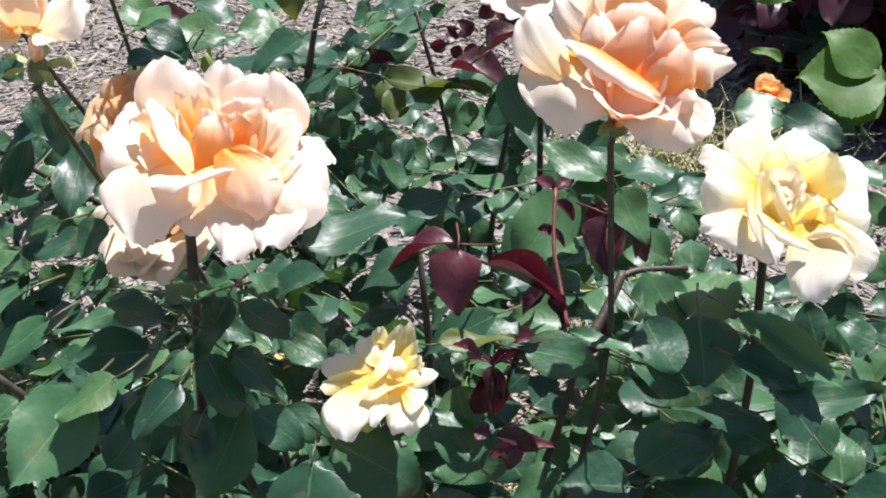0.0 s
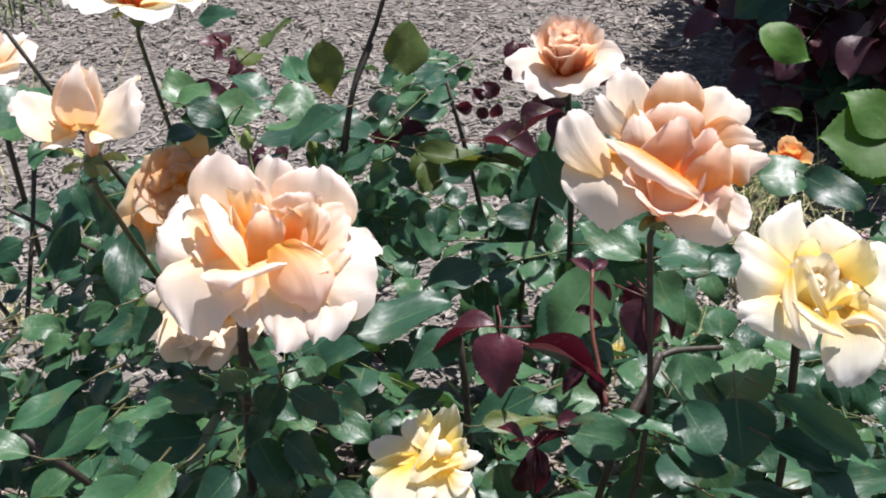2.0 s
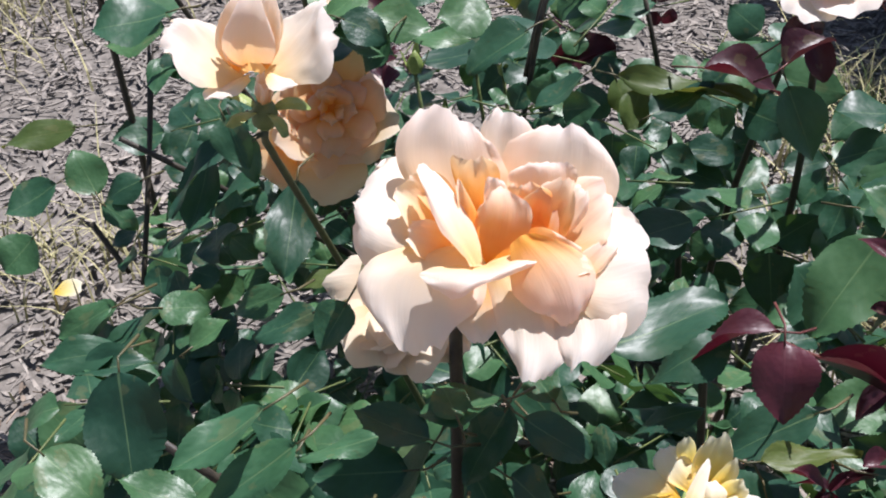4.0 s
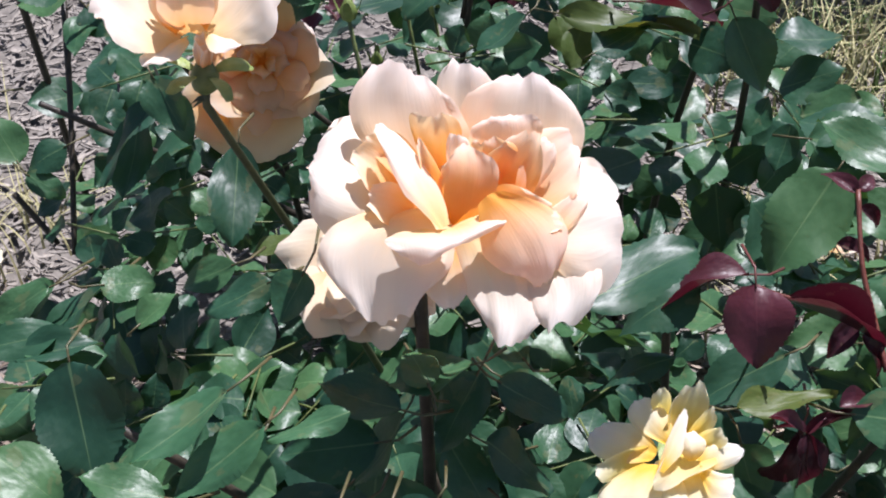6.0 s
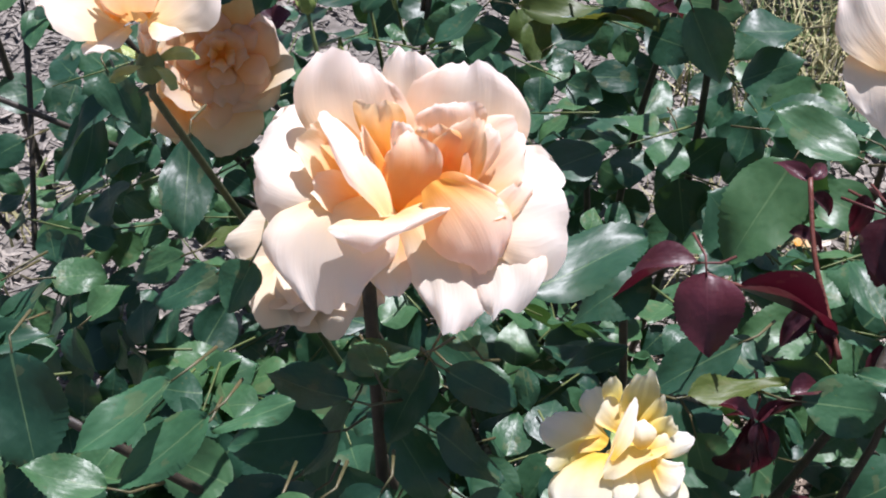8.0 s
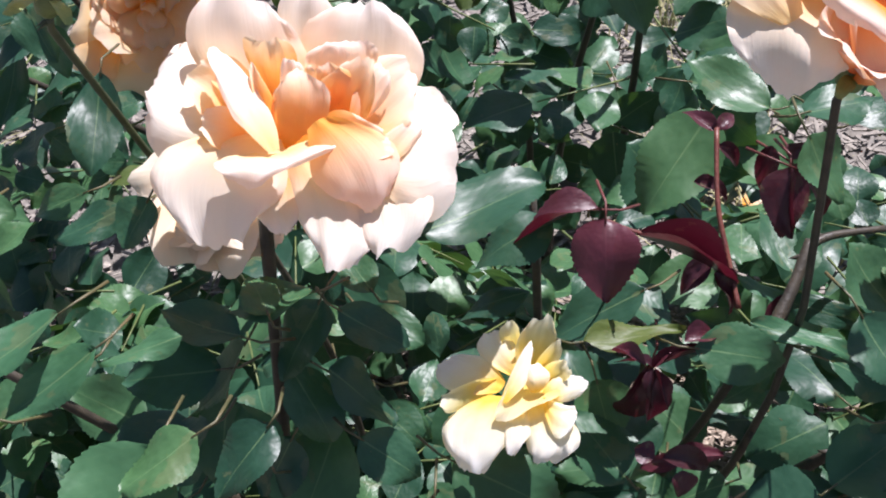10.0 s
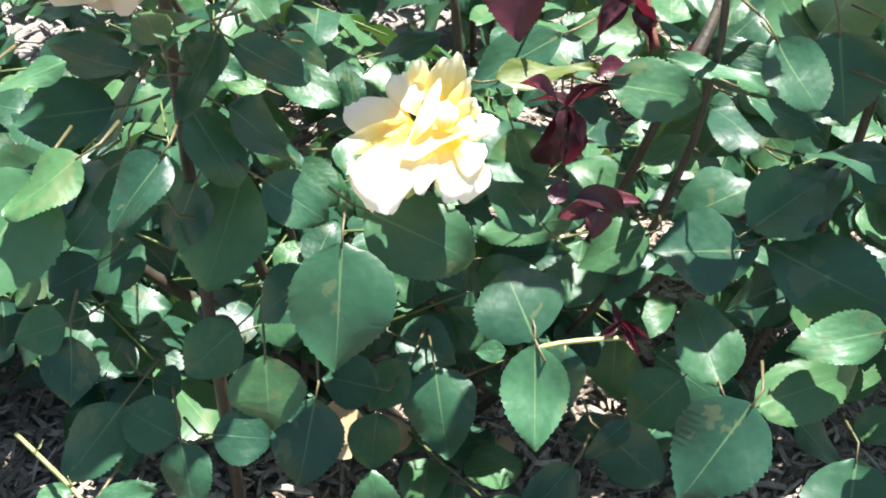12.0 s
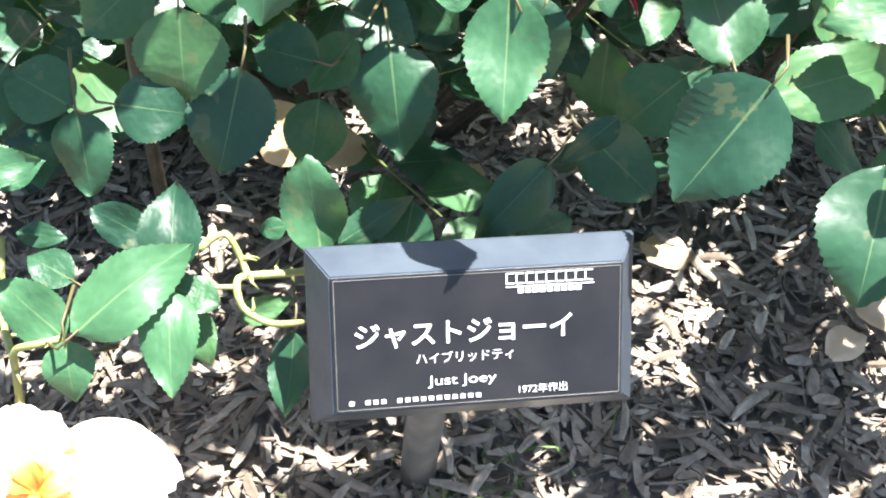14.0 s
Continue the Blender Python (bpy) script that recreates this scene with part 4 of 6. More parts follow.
leaf(back_bush, (-0.127, 1.324, 0.495), (-0.127, 1.391, 0.509), 0.030, "fresh")
leaf(back_bush, (-0.187, 1.367, 0.475), (-0.229, 1.342, 0.475), 0.030, "maroon")
leaf(back_bush, (-0.061, 1.260, 0.478), (-0.086, 1.210, 0.474), 0.045, "green")
leaf(back_bush, (-0.207, 1.427, 0.479), (-0.242, 1.485, 0.482), 0.030, "olive")
leaf(back_bush, (-0.093, 1.379, 0.485), (-0.066, 1.437, 0.484), 0.030, "green")
leaf(back_bush, (-0.264, 1.595, 0.475), (-0.326, 1.615, 0.474), 0.035, "green")
leaf(front_bush, (0.095, 0.740, 0.468), (0.118, 0.736, 0.464), 0.008, "maroon")
leaf(front_bush, (0.128, 0.712, 0.406), (0.159, 0.712, 0.407), 0.014, "maroon")
leaf(front_bush, (0.140, 0.707, 0.401), (0.140, 0.696, 0.388), 0.015, "maroon")
leaf(front_bush, (0.123, 0.712, 0.406), (0.113, 0.716, 0.411), 0.014, "maroon")
leaf(front_bush, (0.226, 0.781, 0.424), (0.275, 0.766, 0.407), 0.032, "green")
leaf(front_bush, (0.231, 0.739, 0.497), (0.253, 0.713, 0.468), 0.042, "green")
leaf(front_bush, (-0.103, 0.847, 0.408), (-0.071, 0.835, 0.395), 0.021, "green")
leaf(front_bush, (-0.041, 0.785, 0.369), (-0.012, 0.768, 0.349), 0.030, "green")
leaf(front_bush, (-0.092, 0.678, 0.474), (-0.120, 0.652, 0.444), 0.034, "green")
leaf(front_bush, (-0.071, 0.744, 0.508), (-0.120, 0.745, 0.490), 0.028, "green")
leaf(front_bush, (-0.069, 0.748, 0.498), (-0.092, 0.727, 0.454), 0.031, "green")
leaf(front_bush, (-0.059, 0.741, 0.498), (-0.021, 0.736, 0.472), 0.026, "green")
leaf(front_bush, (-0.112, 0.728, 0.489), (-0.158, 0.745, 0.490), 0.028, "green")
leaf(front_bush, (-0.111, 0.737, 0.476), (-0.138, 0.717, 0.433), 0.033, "green")
leaf(front_bush, (-0.086, 0.734, 0.456), (-0.061, 0.715, 0.415), 0.031, "green")
leaf(front_bush, (-0.066, 0.730, 0.460), (-0.022, 0.722, 0.431), 0.033, "green")
leaf(front_bush, (-0.132, 0.713, 0.432), (-0.173, 0.705, 0.402), 0.031, "green")
leaf(front_bush, (-0.088, 0.719, 0.415), (-0.109, 0.704, 0.377), 0.034, "green")
leaf(front_bush, (-0.048, 0.712, 0.423), (-0.012, 0.705, 0.396), 0.031, "green")
leaf(front_bush, (-0.192, 0.708, 0.488), (-0.223, 0.703, 0.463), 0.027, "green")
leaf(front_bush, (-0.041, 0.773, 0.481), (-0.062, 0.799, 0.494), 0.022, "green")
leaf(front_bush, (-0.096, 0.732, 0.502), (-0.109, 0.757, 0.513), 0.021, "green")
leaf(back_bush, (-0.238, 1.175, 0.521), (-0.183, 1.178, 0.500), 0.046, "green")
leaf(back_bush, (-0.247, 1.178, 0.527), (-0.217, 1.210, 0.549), 0.039, "green")
leaf(back_bush, (-0.211, 1.194, 0.526), (-0.156, 1.202, 0.513), 0.041, "green")
leaf(back_bush, (-0.237, 1.198, 0.518), (-0.260, 1.234, 0.553), 0.039, "green")
leaf(back_bush, (-0.190, 1.178, 0.518), (-0.214, 1.165, 0.487), 0.029, "green")
leaf(front_bush, (0.220, 0.868, 0.503), (0.252, 0.853, 0.485), 0.021, "maroon")
leaf(front_bush, (0.206, 0.876, 0.512), (0.199, 0.860, 0.494), 0.014, "maroon")
leaf(front_bush, (0.218, 0.866, 0.501), (0.210, 0.834, 0.478), 0.025, "maroon")
leaf(front_bush, (0.217, 0.870, 0.506), (0.230, 0.878, 0.516), 0.012, "maroon")
leaf(front_bush, (0.171, 0.875, 0.512), (0.189, 0.871, 0.507), 0.011, "maroon")
leaf(front_bush, (0.157, 0.861, 0.495), (0.181, 0.857, 0.490), 0.011, "maroon")
leaf(front_bush, (0.162, 0.815, 0.470), (0.145, 0.802, 0.454), 0.014, "maroon")
leaf(front_bush, (0.166, 0.810, 0.464), (0.183, 0.796, 0.447), 0.015, "maroon")
leaf(front_bush, (0.210, 0.809, 0.447), (0.200, 0.791, 0.425), 0.014, "maroon")

for foot, tip, sag, r in (
    ((0.02, 0.85, 0), (-0.1, 0.8, 0.36), (-0.02, 0, 0), 0.006),
    ((0.06, 0.86, 0), (0.19, 0.775, 0.44), (0.03, 0.02, 0), 0.0052),
    ((0.08, 0.86, 0), (0.3, 0.76, 0.4), (0.02, 0.02, 0), 0.006),
    ((0.0, 0.86, 0), (-0.3, 0.8, 0.4), (-0.02, 0.02, 0), 0.006),
    ((0.04, 0.88, 0), (0.06, 0.9, 0.45), (0.02, 0, 0), 0.005),
):
    cane(front_bush, bent(foot, tip, sag, 9), r, r * 0.55, CANE, 6)
for foot, tip, sag, r in (
    ((0.1, 1.32, 0), (0.03, 1.32, 0.5), (0.02, 0, 0), 0.0045),
    ((0.12, 1.3, 0), (0.16, 1.2, 0.55), (-0.02, 0, 0), 0.0045),
    ((0.05, 1.3, 0), (-0.22, 1.16, 0.42), (0, 0.02, 0), 0.005),
    ((0.0, 1.3, 0), (-0.42, 1.12, 0.44), (0, 0.02, 0), 0.005),
    ((-0.05, 1.28, 0), (-0.4, 1.16, 0.62), (-0.03, 0, 0), 0.0045),
):
    cane(back_bush, bent(foot, tip, sag, 9), r, r * 0.5, CANE, 4)

foliage(front_bush, 5, 66, ((-0.46, 0.6), (0.84, 1.06), (0.05, 0.36)), 0.05, GREEN)
foliage(front_bush, 6, 40, ((-0.42, 0.5), (0.76, 0.86), (0.05, 0.28)), 0.05, GREEN, single="green")
foliage(front_bush, 16, 34, ((0.3, 0.62), (0.84, 1.05), (0.14, 0.34)), 0.046, GREEN)
foliage(back_bush, 7, 30, ((-0.12, 0.4), (1.1, 1.6), (0.04, 0.34)), 0.056, GREEN)
foliage(back_bush, 17, 26, ((0.42, 0.74), (1.1, 1.5), (0.04, 0.3)), 0.054, GREEN)
foliage(back_bush, 8, 26, ((-0.46, -0.2), (1.02, 1.4), (0.08, 0.38)), 0.042, GREEN, single="green")
foliage(back_bush, 18, 26, ((-0.4, 0.16), (1.3, 1.7), (0.14, 0.42)), 0.044, GREEN, single="green")
foliage(back_bush, 71, 7, ((-0.14, 0.02), (1.1, 1.3), (0.38, 0.5)), 0.04, GREEN, single="green")
foliage(back_bush, 28, 9, ((-0.08, 0.28), (1.15, 1.4), (0.3, 0.47)), 0.052, GREEN, single="green")
foliage(front_bush, 29, 8, ((0.02, 0.34), (0.92, 1.08), (0.22, 0.4)), 0.044, GREEN, single="green")
foliage(front_bush, 41, 18, ((-0.42, -0.12), (0.88, 1.04), (0.08, 0.3)), 0.048, GREEN, single="green")
foliage(back_bush, 42, 12, ((-0.42, -0.12), (1.05, 1.3), (0.1, 0.36)), 0.042, GREEN, single="green")
foliage(back_bush, 51, 16, ((-0.14, 0.5), (1.02, 1.65), (0.01, 0.16)), 0.052, GREEN)
foliage(front_bush, 52, 50, ((-0.44, -0.1), (0.86, 1.1), (0.01, 0.16)), 0.05, GREEN)
# Sprays added mostly out of view, to shade the mulch right of the sign.
foliage(front_bush, 61, 15, ((0.36, 0.54), (0.6, 0.8), (0.26, 0.4)), 0.046, GREEN, single="green")
foliage(back_bush, 19, 6, ((-0.3, 0.3), (1.3, 1.7), (0.25, 0.45)), 0.034, MAROON, single="maroon")
# Maroon leaves put shade into the colour; the unseen tall top blocks the sun.
dark_shrub = thing("dark_shrub", "shrub with leaves coloured dark for shade, unseen tall top added", "shrub", (1.1, 2.6, 0))
foliage(dark_shrub, 9, 640, ((0.66, 1.9), (2.4, 3.2), (0.03, 1.6)), 0.075, MAROON, round_top=True)
foliage(dark_shrub, 11, 260, ((0.62, 1.7), (2.1, 2.5), (0.02, 0.5)), 0.075, MAROON)
foliage(dark_shrub, 12, 70, ((0.62, 1.7), (2.1, 2.5), (0.05, 0.5)), 0.07, GREEN)
foliage(dark_shrub, 10, 260, ((0.66, 1.9), (2.5, 3.2), (0.1, 1.6)), 0.075, GREEN, round_top=True)
for k in range(7):
    x = 0.62 + 0.14 * k
    cane(dark_shrub, bent((x, 2.5, 0), (x + random.uniform(-0.1, 0.1), 2.2, 0.75), (0, 0, 0), 5), 0.008, 0.005, CANE, 0)
cane(far_plant, bent((0.75, 1.62, 0), (0.72, 1.56, 0.3), (0.02, 0, 0), 6), 0.006, 0.003, CANE_GREEN)


def blades(name, label, category, seed, count, centre, spread, height, width, mat):
    """Grass blades that bend over, round a centre."""
    rng = random.Random(seed)
    verts, faces = [], []
    for _ in range(count):
        x, y = centre[0] + rng.gauss(0, spread), centre[1] + rng.gauss(0, spread)
        a, h, lean = rng.uniform(0, math.tau), height * rng.uniform(0.4, 1.2), rng.uniform(0.2, 1.3)
        k = len(verts)
        for i in range(5):
            s = i / 4
            px, py = x + math.cos(a) * lean * h * s * s, y + math.sin(a) * lean * h * s * s
            w = width * (1 - s * 0.9)
            verts += [(px - math.sin(a) * w, py + math.cos(a) * w, h * s * (1 - 0.3 * lean * s)), (px + math.sin(a) * w, py - math.cos(a) * w, h * s * (1 - 0.3 * lean * s))]
        for i in range(4):
            faces.append((k + 2 * i, k + 2 * i + 1, k + 2 * i + 3, k + 2 * i + 2))
    me = bpy.data.meshes.new(name)
    me.from_pydata(verts, [], faces)
    me.materials.append(mat)
    return tagged(new(name, me), label, category, kind="stuff")


blades("dry_grass", "straw-coloured dry grass tufts on the mulch", "grass", 31, 260, (-1.1, 2.2), 0.16, 0.13, 0.0022, STRAW)
blades("dry_grass", "straw-coloured dry grass among the mulch", "grass", 32, 120, (-0.68, 1.5), 0.08, 0.1, 0.002, STRAW)
blades("grass_tuft", "short green weeds at the foot of the post", "grass", 33, 130, (0.11, 0.525), 0.045, 0.03, 0.0011, GRASS)
blades("dry_grass", "pale dry grass behind the roses", "grass", 34, 160, (0.32, 1.45), 0.07, 0.12, 0.0016, STRAW)
blades("dry_grass", "yellow-green grass in the sun behind the roses", "grass", 36, 420, (0.45, 1.88), 0.11, 0.13, 0.0022, STRAW)
blades("grass_tuft", "green grass in the sun behind the roses", "grass", 37, 200, (0.46, 1.86), 0.1, 0.12, 0.002, GRASS)
blades("grass_strip", "shaded green grass beyond the bed", "grass", 35, 2500, (-1.6, 3.1), 0.28, 0.12, 0.003, GRASS)

# ---- roses ----
rose_a = rose("large open apricot rose, cream at its ruffled outer petals", (-0.097, 0.787, 0.561), (0.2, -0.2, 0.96), [],
     APRICOT, 3, (-0.1, 0.72, 0.0), (0.002, -0.025, 0), CANE, PALE, heart=0.012, stem_r=(0.0048, 0.004))
bloom_a = spread_frame((-0.0758, 0.7730, 0.5958), (1.0000, -0.0056, -0.0013), (0.0046, 0.6361, 0.7716))
blade_petal(rose_a, bloom_a, (-20.1, -1.5, -14), (-67.3, -10.3, 6), (-55.5, 19.2, -12), (-55.5, 53.2, -38), (-80.9, 30.4, -16), IVORY)
blade_petal(rose_a, bloom_a, (-22.4, -2.1, 2), (-5.9, -31.0, 8), (-43.7, -23.6, 14), (-75.3, -18.6, 12), (-43.7, -58.2, 15), IVORY)
blade_petal(rose_a, bloom_a, (-11.2, -16.2, 1), (3.5, -39.9, 6), (-9.7, -36.9, 6), (-23.0, -39.9, 6), (-8.3, -53.2, 7), BLUSH)
blade_petal(rose_a, bloom_a, (-0.9, -10.3, 4), (41.3, -44.3, 11), (16.8, -39.9, 11), (-4.7, -39.9, 7), (18.3, -69.4, 24), IVORY)
blade_petal(rose_a, bloom_a, (21.3, -10.3, -4), (69.1, -31.0, 10), (46.4, -34.0, 8), (27.2, -53.2, 14), (46.4, -61.7, 22), IVORY)
blade_petal(rose_a, bloom_a, (18.3, -1.5, -12), (62.6, 29.5, -30), (50.8, -4.4, -4), (65.6, -38.4, 18), (80.3, 4.4, -2), IVORY)
blade_petal(rose_a, bloom_a, (-6.8, -4.4, -14), (-57.9, 44.3, -0), (-27.5, 36.9, -12), (2.1, 44.3, -10), (-31.9, 75.9, -8), BLUSH)
blade_petal(rose_a, bloom_a, (-2.4, 10.3, -21), (-15.7, 60.5, -23), (0.6, 48.7, -22), (18.3, 63.5, -23), (0.6, 77.7, -22), BLUSH)
blade_petal(rose_a, bloom_a, (9.5, -1.5, -16), (-1.8, 57.6, -19), (31.6, 38.4, -18), (63.2, 34.0, -10), (34.6, 71.2, -16), BLUSH)
blade_petal(rose_a, bloom_a, (21.3, -4.4, -6), (34.6, 36.9, -2), (41.9, 16.2, -5), (59.7, 7.4, 4), (58.2, 32.5, -4), BLUSH)
blade_petal(rose_a, bloom_a, (-11.2, 10.3, -22), (-28.9, 41.3, 6), (-15.7, 31.0, -6), (-2.4, 41.3, 4), (-15.7, 45.2, 6), APRICOT, 0.3)
blade_petal(rose_a, bloom_a, (15.4, 13.3, -3), (3.5, 38.4, 4), (21.3, 32.5, -2), (40.5, 38.4, 2), (21.3, 45.2, 4), BLUSH)
blade_petal(rose_a, bloom_a, (18.3, -7.4, -14), (9.5, 23.6, 6), (25.7, 16.2, 1), (38.4, 13.3, 10), (34.6, 37.5, 8), APRICOT, 0.3)
blade_petal(rose_a, bloom_a, (9.5, 4.4, -18), (2.1, 26.6, 4), (13.9, 20.7, -2), (27.2, 28.1, 6), (12.4, 32.5, 6), APRICOT, 0.3)
blade_petal(rose_a, bloom_a, (-6.8, -14.8, -12), (-13.6, 16.2, 12), (1.5, 8.9, 10), (16.8, 10.3, 13), (0.6, 28.6, 12), APRICOT, 0.3)
blade_petal(rose_a, bloom_a, (12.4, 4.4, 22), (52.3, -10.3, 15), (31.6, -14.8, 21), (13.9, -31.0, 22), (40.5, -39.9, 18), BLUSH)
blade_petal(rose_a, bloom_a, (3.5, -10.3, -10), (24.2, 10.3, 12), (24.2, -4.4, 9), (27.2, -19.2, 18), (47.8, -7.4, 14), APRICOT, 0.3)
blade_petal(rose_a, bloom_a, (-10.6, -11.8, 20), (-33.1, 11.8, 25), (-26.9, 15.7, 17), (-19.5, 19.2, 9), (-43.7, 41.6, 12), IVORY)
blade_petal(rose_a, bloom_a, (-10.6, 1.5, -4), (-22.4, 16.2, 12), (-18.0, 17.7, 8), (-14.2, 19.2, 14), (-24.5, 33.4, 10), APRICOT, 0.3)
blade_petal(rose_a, bloom_a, (-14.2, -10.3, -20), (-48.1, 4.4, 6), (-36.3, 16.2, -10), (-28.9, 34.0, -2), (-55.5, 31.0, 2), APRICOT, 0.3)
blade_petal(rose_a, bloom_a, (-12.7, -13.3, -8), (-40.8, -10.3, 12), (-31.9, -1.5, 2), (-31.9, 10.3, 4), (-49.6, 4.4, 8), APRICOT, 0.3)
blade_petal(rose_a, bloom_a, (-9.7, -12.7, 18), (23.6, -3.2, 24), (-9.7, -18.0, 26), (-40.8, -17.4, 24), (-13.6, -24.5, 30), IVORY)
blade_petal(rose_a, bloom_a, (41.9, -16.2, 9), (44.9, -1.5, 6), (50.2, -5.9, 6), (58.2, -8.9, 6), (61.1, 5.9, 2), BLUSH)
blade_petal(rose_a, bloom_a, (27.2, 1.5, 2), (31.6, 28.1, 4), (37.5, 19.2, 4), (46.4, 19.2, 4), (44.9, 31.6, 6), PALE)
blade_petal(rose_a, bloom_a, (-5.3, 4.4, 2), (-9.7, 30.4, 6), (-5.3, 23.6, 4), (3.5, 29.5, 6), (-3.8, 35.4, 8), PALE)

rose_b = rose("large ruffled peach rose on a tall stem", (0.206, 0.768, 0.64), (0.18, -0.24, 0.95),
     [((200, 280, 330), 0.04, 0.05, 30, 60, 20, 0.03, 0.003, 0.005), ((40, 90, 140), 0.045, 0.05, 16, 34, 30, 0.03, 0.003, 0.005)],
     PEACH, 8, (0.08, 0.86, 0.0), (0.055, -0.03, 0), CANE, PALE, heart=0.014, stem_r=(0.0032, 0.0024))
bloom_b = spread_frame((0.2115, 0.7830, 0.6750), (0.9984, 0.0540, -0.0166), (-0.0129, 0.5035, 0.8639))
blade_petal(rose_b, bloom_b, (-46.7, -15.6, 13), (-79.8, 3.9, 5), (-64.2, 7.8, 8), (-48.7, 19.5, 8), (-70.1, 30.4, 2), IVORY)
blade_petal(rose_b, bloom_b, (-31.1, 3.9, -0), (-9.7, -27.2, 15), (-42.8, -19.5, 12), (-75.9, -11.7, 3), (-42.8, -45.9, 16), PALE)
blade_petal(rose_b, bloom_b, (0.0, -7.8, 5), (42.8, -46.7, 14), (13.6, -35.0, 16), (-15.6, -37.0, 12), (17.5, -59.2, 15), PALE)
blade_petal(rose_b, bloom_b, (19.5, -7.8, 2), (37.0, -19.5, 4), (40.9, -37.0, 10), (38.9, -52.5, 15), (55.3, -38.9, 10), IVORY)
blade_petal(rose_b, bloom_b, (-23.4, 7.8, 9), (-52.5, 21.4, 5), (-38.9, 23.4, 7), (-29.2, 23.4, 9), (-50.6, 40.9, 5), PALE)
blade_petal(rose_b, bloom_b, (-11.7, 11.7, -9), (-42.8, 42.8, -9), (-25.3, 38.9, -15), (-5.8, 42.8, -15), (-23.4, 63.1, -16), PALE)
blade_petal(rose_b, bloom_b, (0.0, 7.8, -15), (-15.6, 40.9, -8), (4.7, 38.9, -3), (25.3, 38.9, -8), (5.8, 59.2, -10), PEACH, 0.3)
blade_petal(rose_b, bloom_b, (11.7, 7.8, -9), (23.4, 48.7, -18), (35.0, 29.2, -12), (54.5, 23.4, -9), (46.7, 46.7, -16), PALE)
blade_petal(rose_b, bloom_b, (11.7, -3.9, -13), (37.0, 27.2, -2), (37.0, 9.7, -3), (46.7, -7.8, 4), (62.3, 9.7, 0), PEACH, 0.3)
blade_petal(rose_b, bloom_b, (15.6, -11.7, 3), (46.7, 5.8, -0), (42.8, -5.8, 6), (42.8, -18.7, 9), (68.1, 0.0, 4), BLUSH)
blade_petal(rose_b, bloom_b, (0.0, -7.8, -3), (-21.4, 21.4, 8), (0.8, 17.5, 15), (22.6, 19.5, 10), (3.9, 35.0, 12), PEACH, 0.3)
blade_petal(rose_b, bloom_b, (-21.4, 7.8, 3), (-31.9, 23.4, 10), (-27.2, 23.4, 9), (-22.6, 25.3, 12), (-28.0, 37.0, 10), APRICOT, 0.3)
blade_petal(rose_b, bloom_b, (-5.8, -13.6, 11), (-25.3, 0.0, 18), (-4.7, 3.9, 21), (13.6, 0.0, 20), (1.9, 23.4, 22), PEACH, 0.3)
blade_petal(rose_b, bloom_b, (13.6, -23.4, 9), (5.8, -3.9, 20), (21.4, -3.9, 17), (35.8, -7.8, 14), (27.2, 16.3, 18), PEACH, 0.3)
blade_petal(rose_b, bloom_b, (0.0, 0.0, 1), (42.8, -19.5, 12), (15.6, -17.5, 15), (-7.8, -15.6, 16), (29.2, -35.0, 18), PEACH, 0.3)
blade_petal(rose_b, bloom_b, (21.4, -31.1, 11), (7.8, -11.7, 22), (23.4, -15.6, 21), (38.9, -19.5, 18), (31.9, 5.8, 22), APRICOT, 0.3)
blade_petal(rose_b, bloom_b, (-19.5, 0.0, 14), (-35.0, 14.8, 10), (-21.4, 13.6, 16), (-7.8, 13.6, 12), (-24.1, 30.4, 10), PALE)
blade_petal(rose_b, bloom_b, (42.8, -19.5, 8), (31.9, -4.7, 9), (43.6, -4.7, 11), (55.3, -13.6, 8), (51.4, 7.0, 5), PALE)
blade_petal(rose_b, bloom_b, (-11.7, -4.7, 21), (16.3, -29.6, 26), (-14.4, -10.5, 25), (-45.9, 10.9, 17), (-19.5, -15.6, 27), PALE)

rose_c = rose("open pale yellow rose with ruffled petals", (0.325, 0.802, 0.552), (-0.02, -0.62, 0.78),
     [((200, 280, 330), 0.035, 0.045, 36, 66, 20, 0.03, 0.003, 0.005), ((40, 90, 140), 0.035, 0.04, 16, 40, 20, 0.02, 0.003, 0.004), ((60, 180, 300), 0.024, 0.024, 6, 26, 15, 0.012, 0.002, 0.003)],
     CREAM, 9, (0.3, 0.86, 0.0), (0.02, 0, 0))
bloom_c = spread_frame((0.3340, 0.7845, 0.5610), (0.9984, 0.0540, -0.0166), (-0.0129, 0.5035, 0.8639))
blade_petal(rose_c, bloom_c, (-18.3, 12.5, -7), (-55.7, -2.1, 6), (-43.2, 22.9, -3), (-49.5, 49.0, -15), (-60.7, 33.3, -5), CREAM)
blade_petal(rose_c, bloom_c, (-10.0, 16.6, -12), (-43.2, 45.7, -16), (-24.5, 41.6, -17), (-5.8, 54.0, -24), (-18.3, 68.6, -25), CREAM)
blade_petal(rose_c, bloom_c, (0.4, 16.6, -12), (-7.9, 47.8, -23), (12.9, 39.5, -15), (33.7, 37.4, -14), (12.9, 60.3, -25), CREAM)
blade_petal(rose_c, bloom_c, (10.8, 12.5, -7), (39.9, 43.6, -14), (35.7, 14.5, -1), (48.2, -16.6, 12), (56.5, 16.6, -2), CREAM)
blade_petal(rose_c, bloom_c, (-22.4, 0.0, -2), (-32.8, -29.1, 14), (-41.1, -12.5, 9), (-57.8, 0.0, 2), (-61.9, -16.6, 10), CREAM)
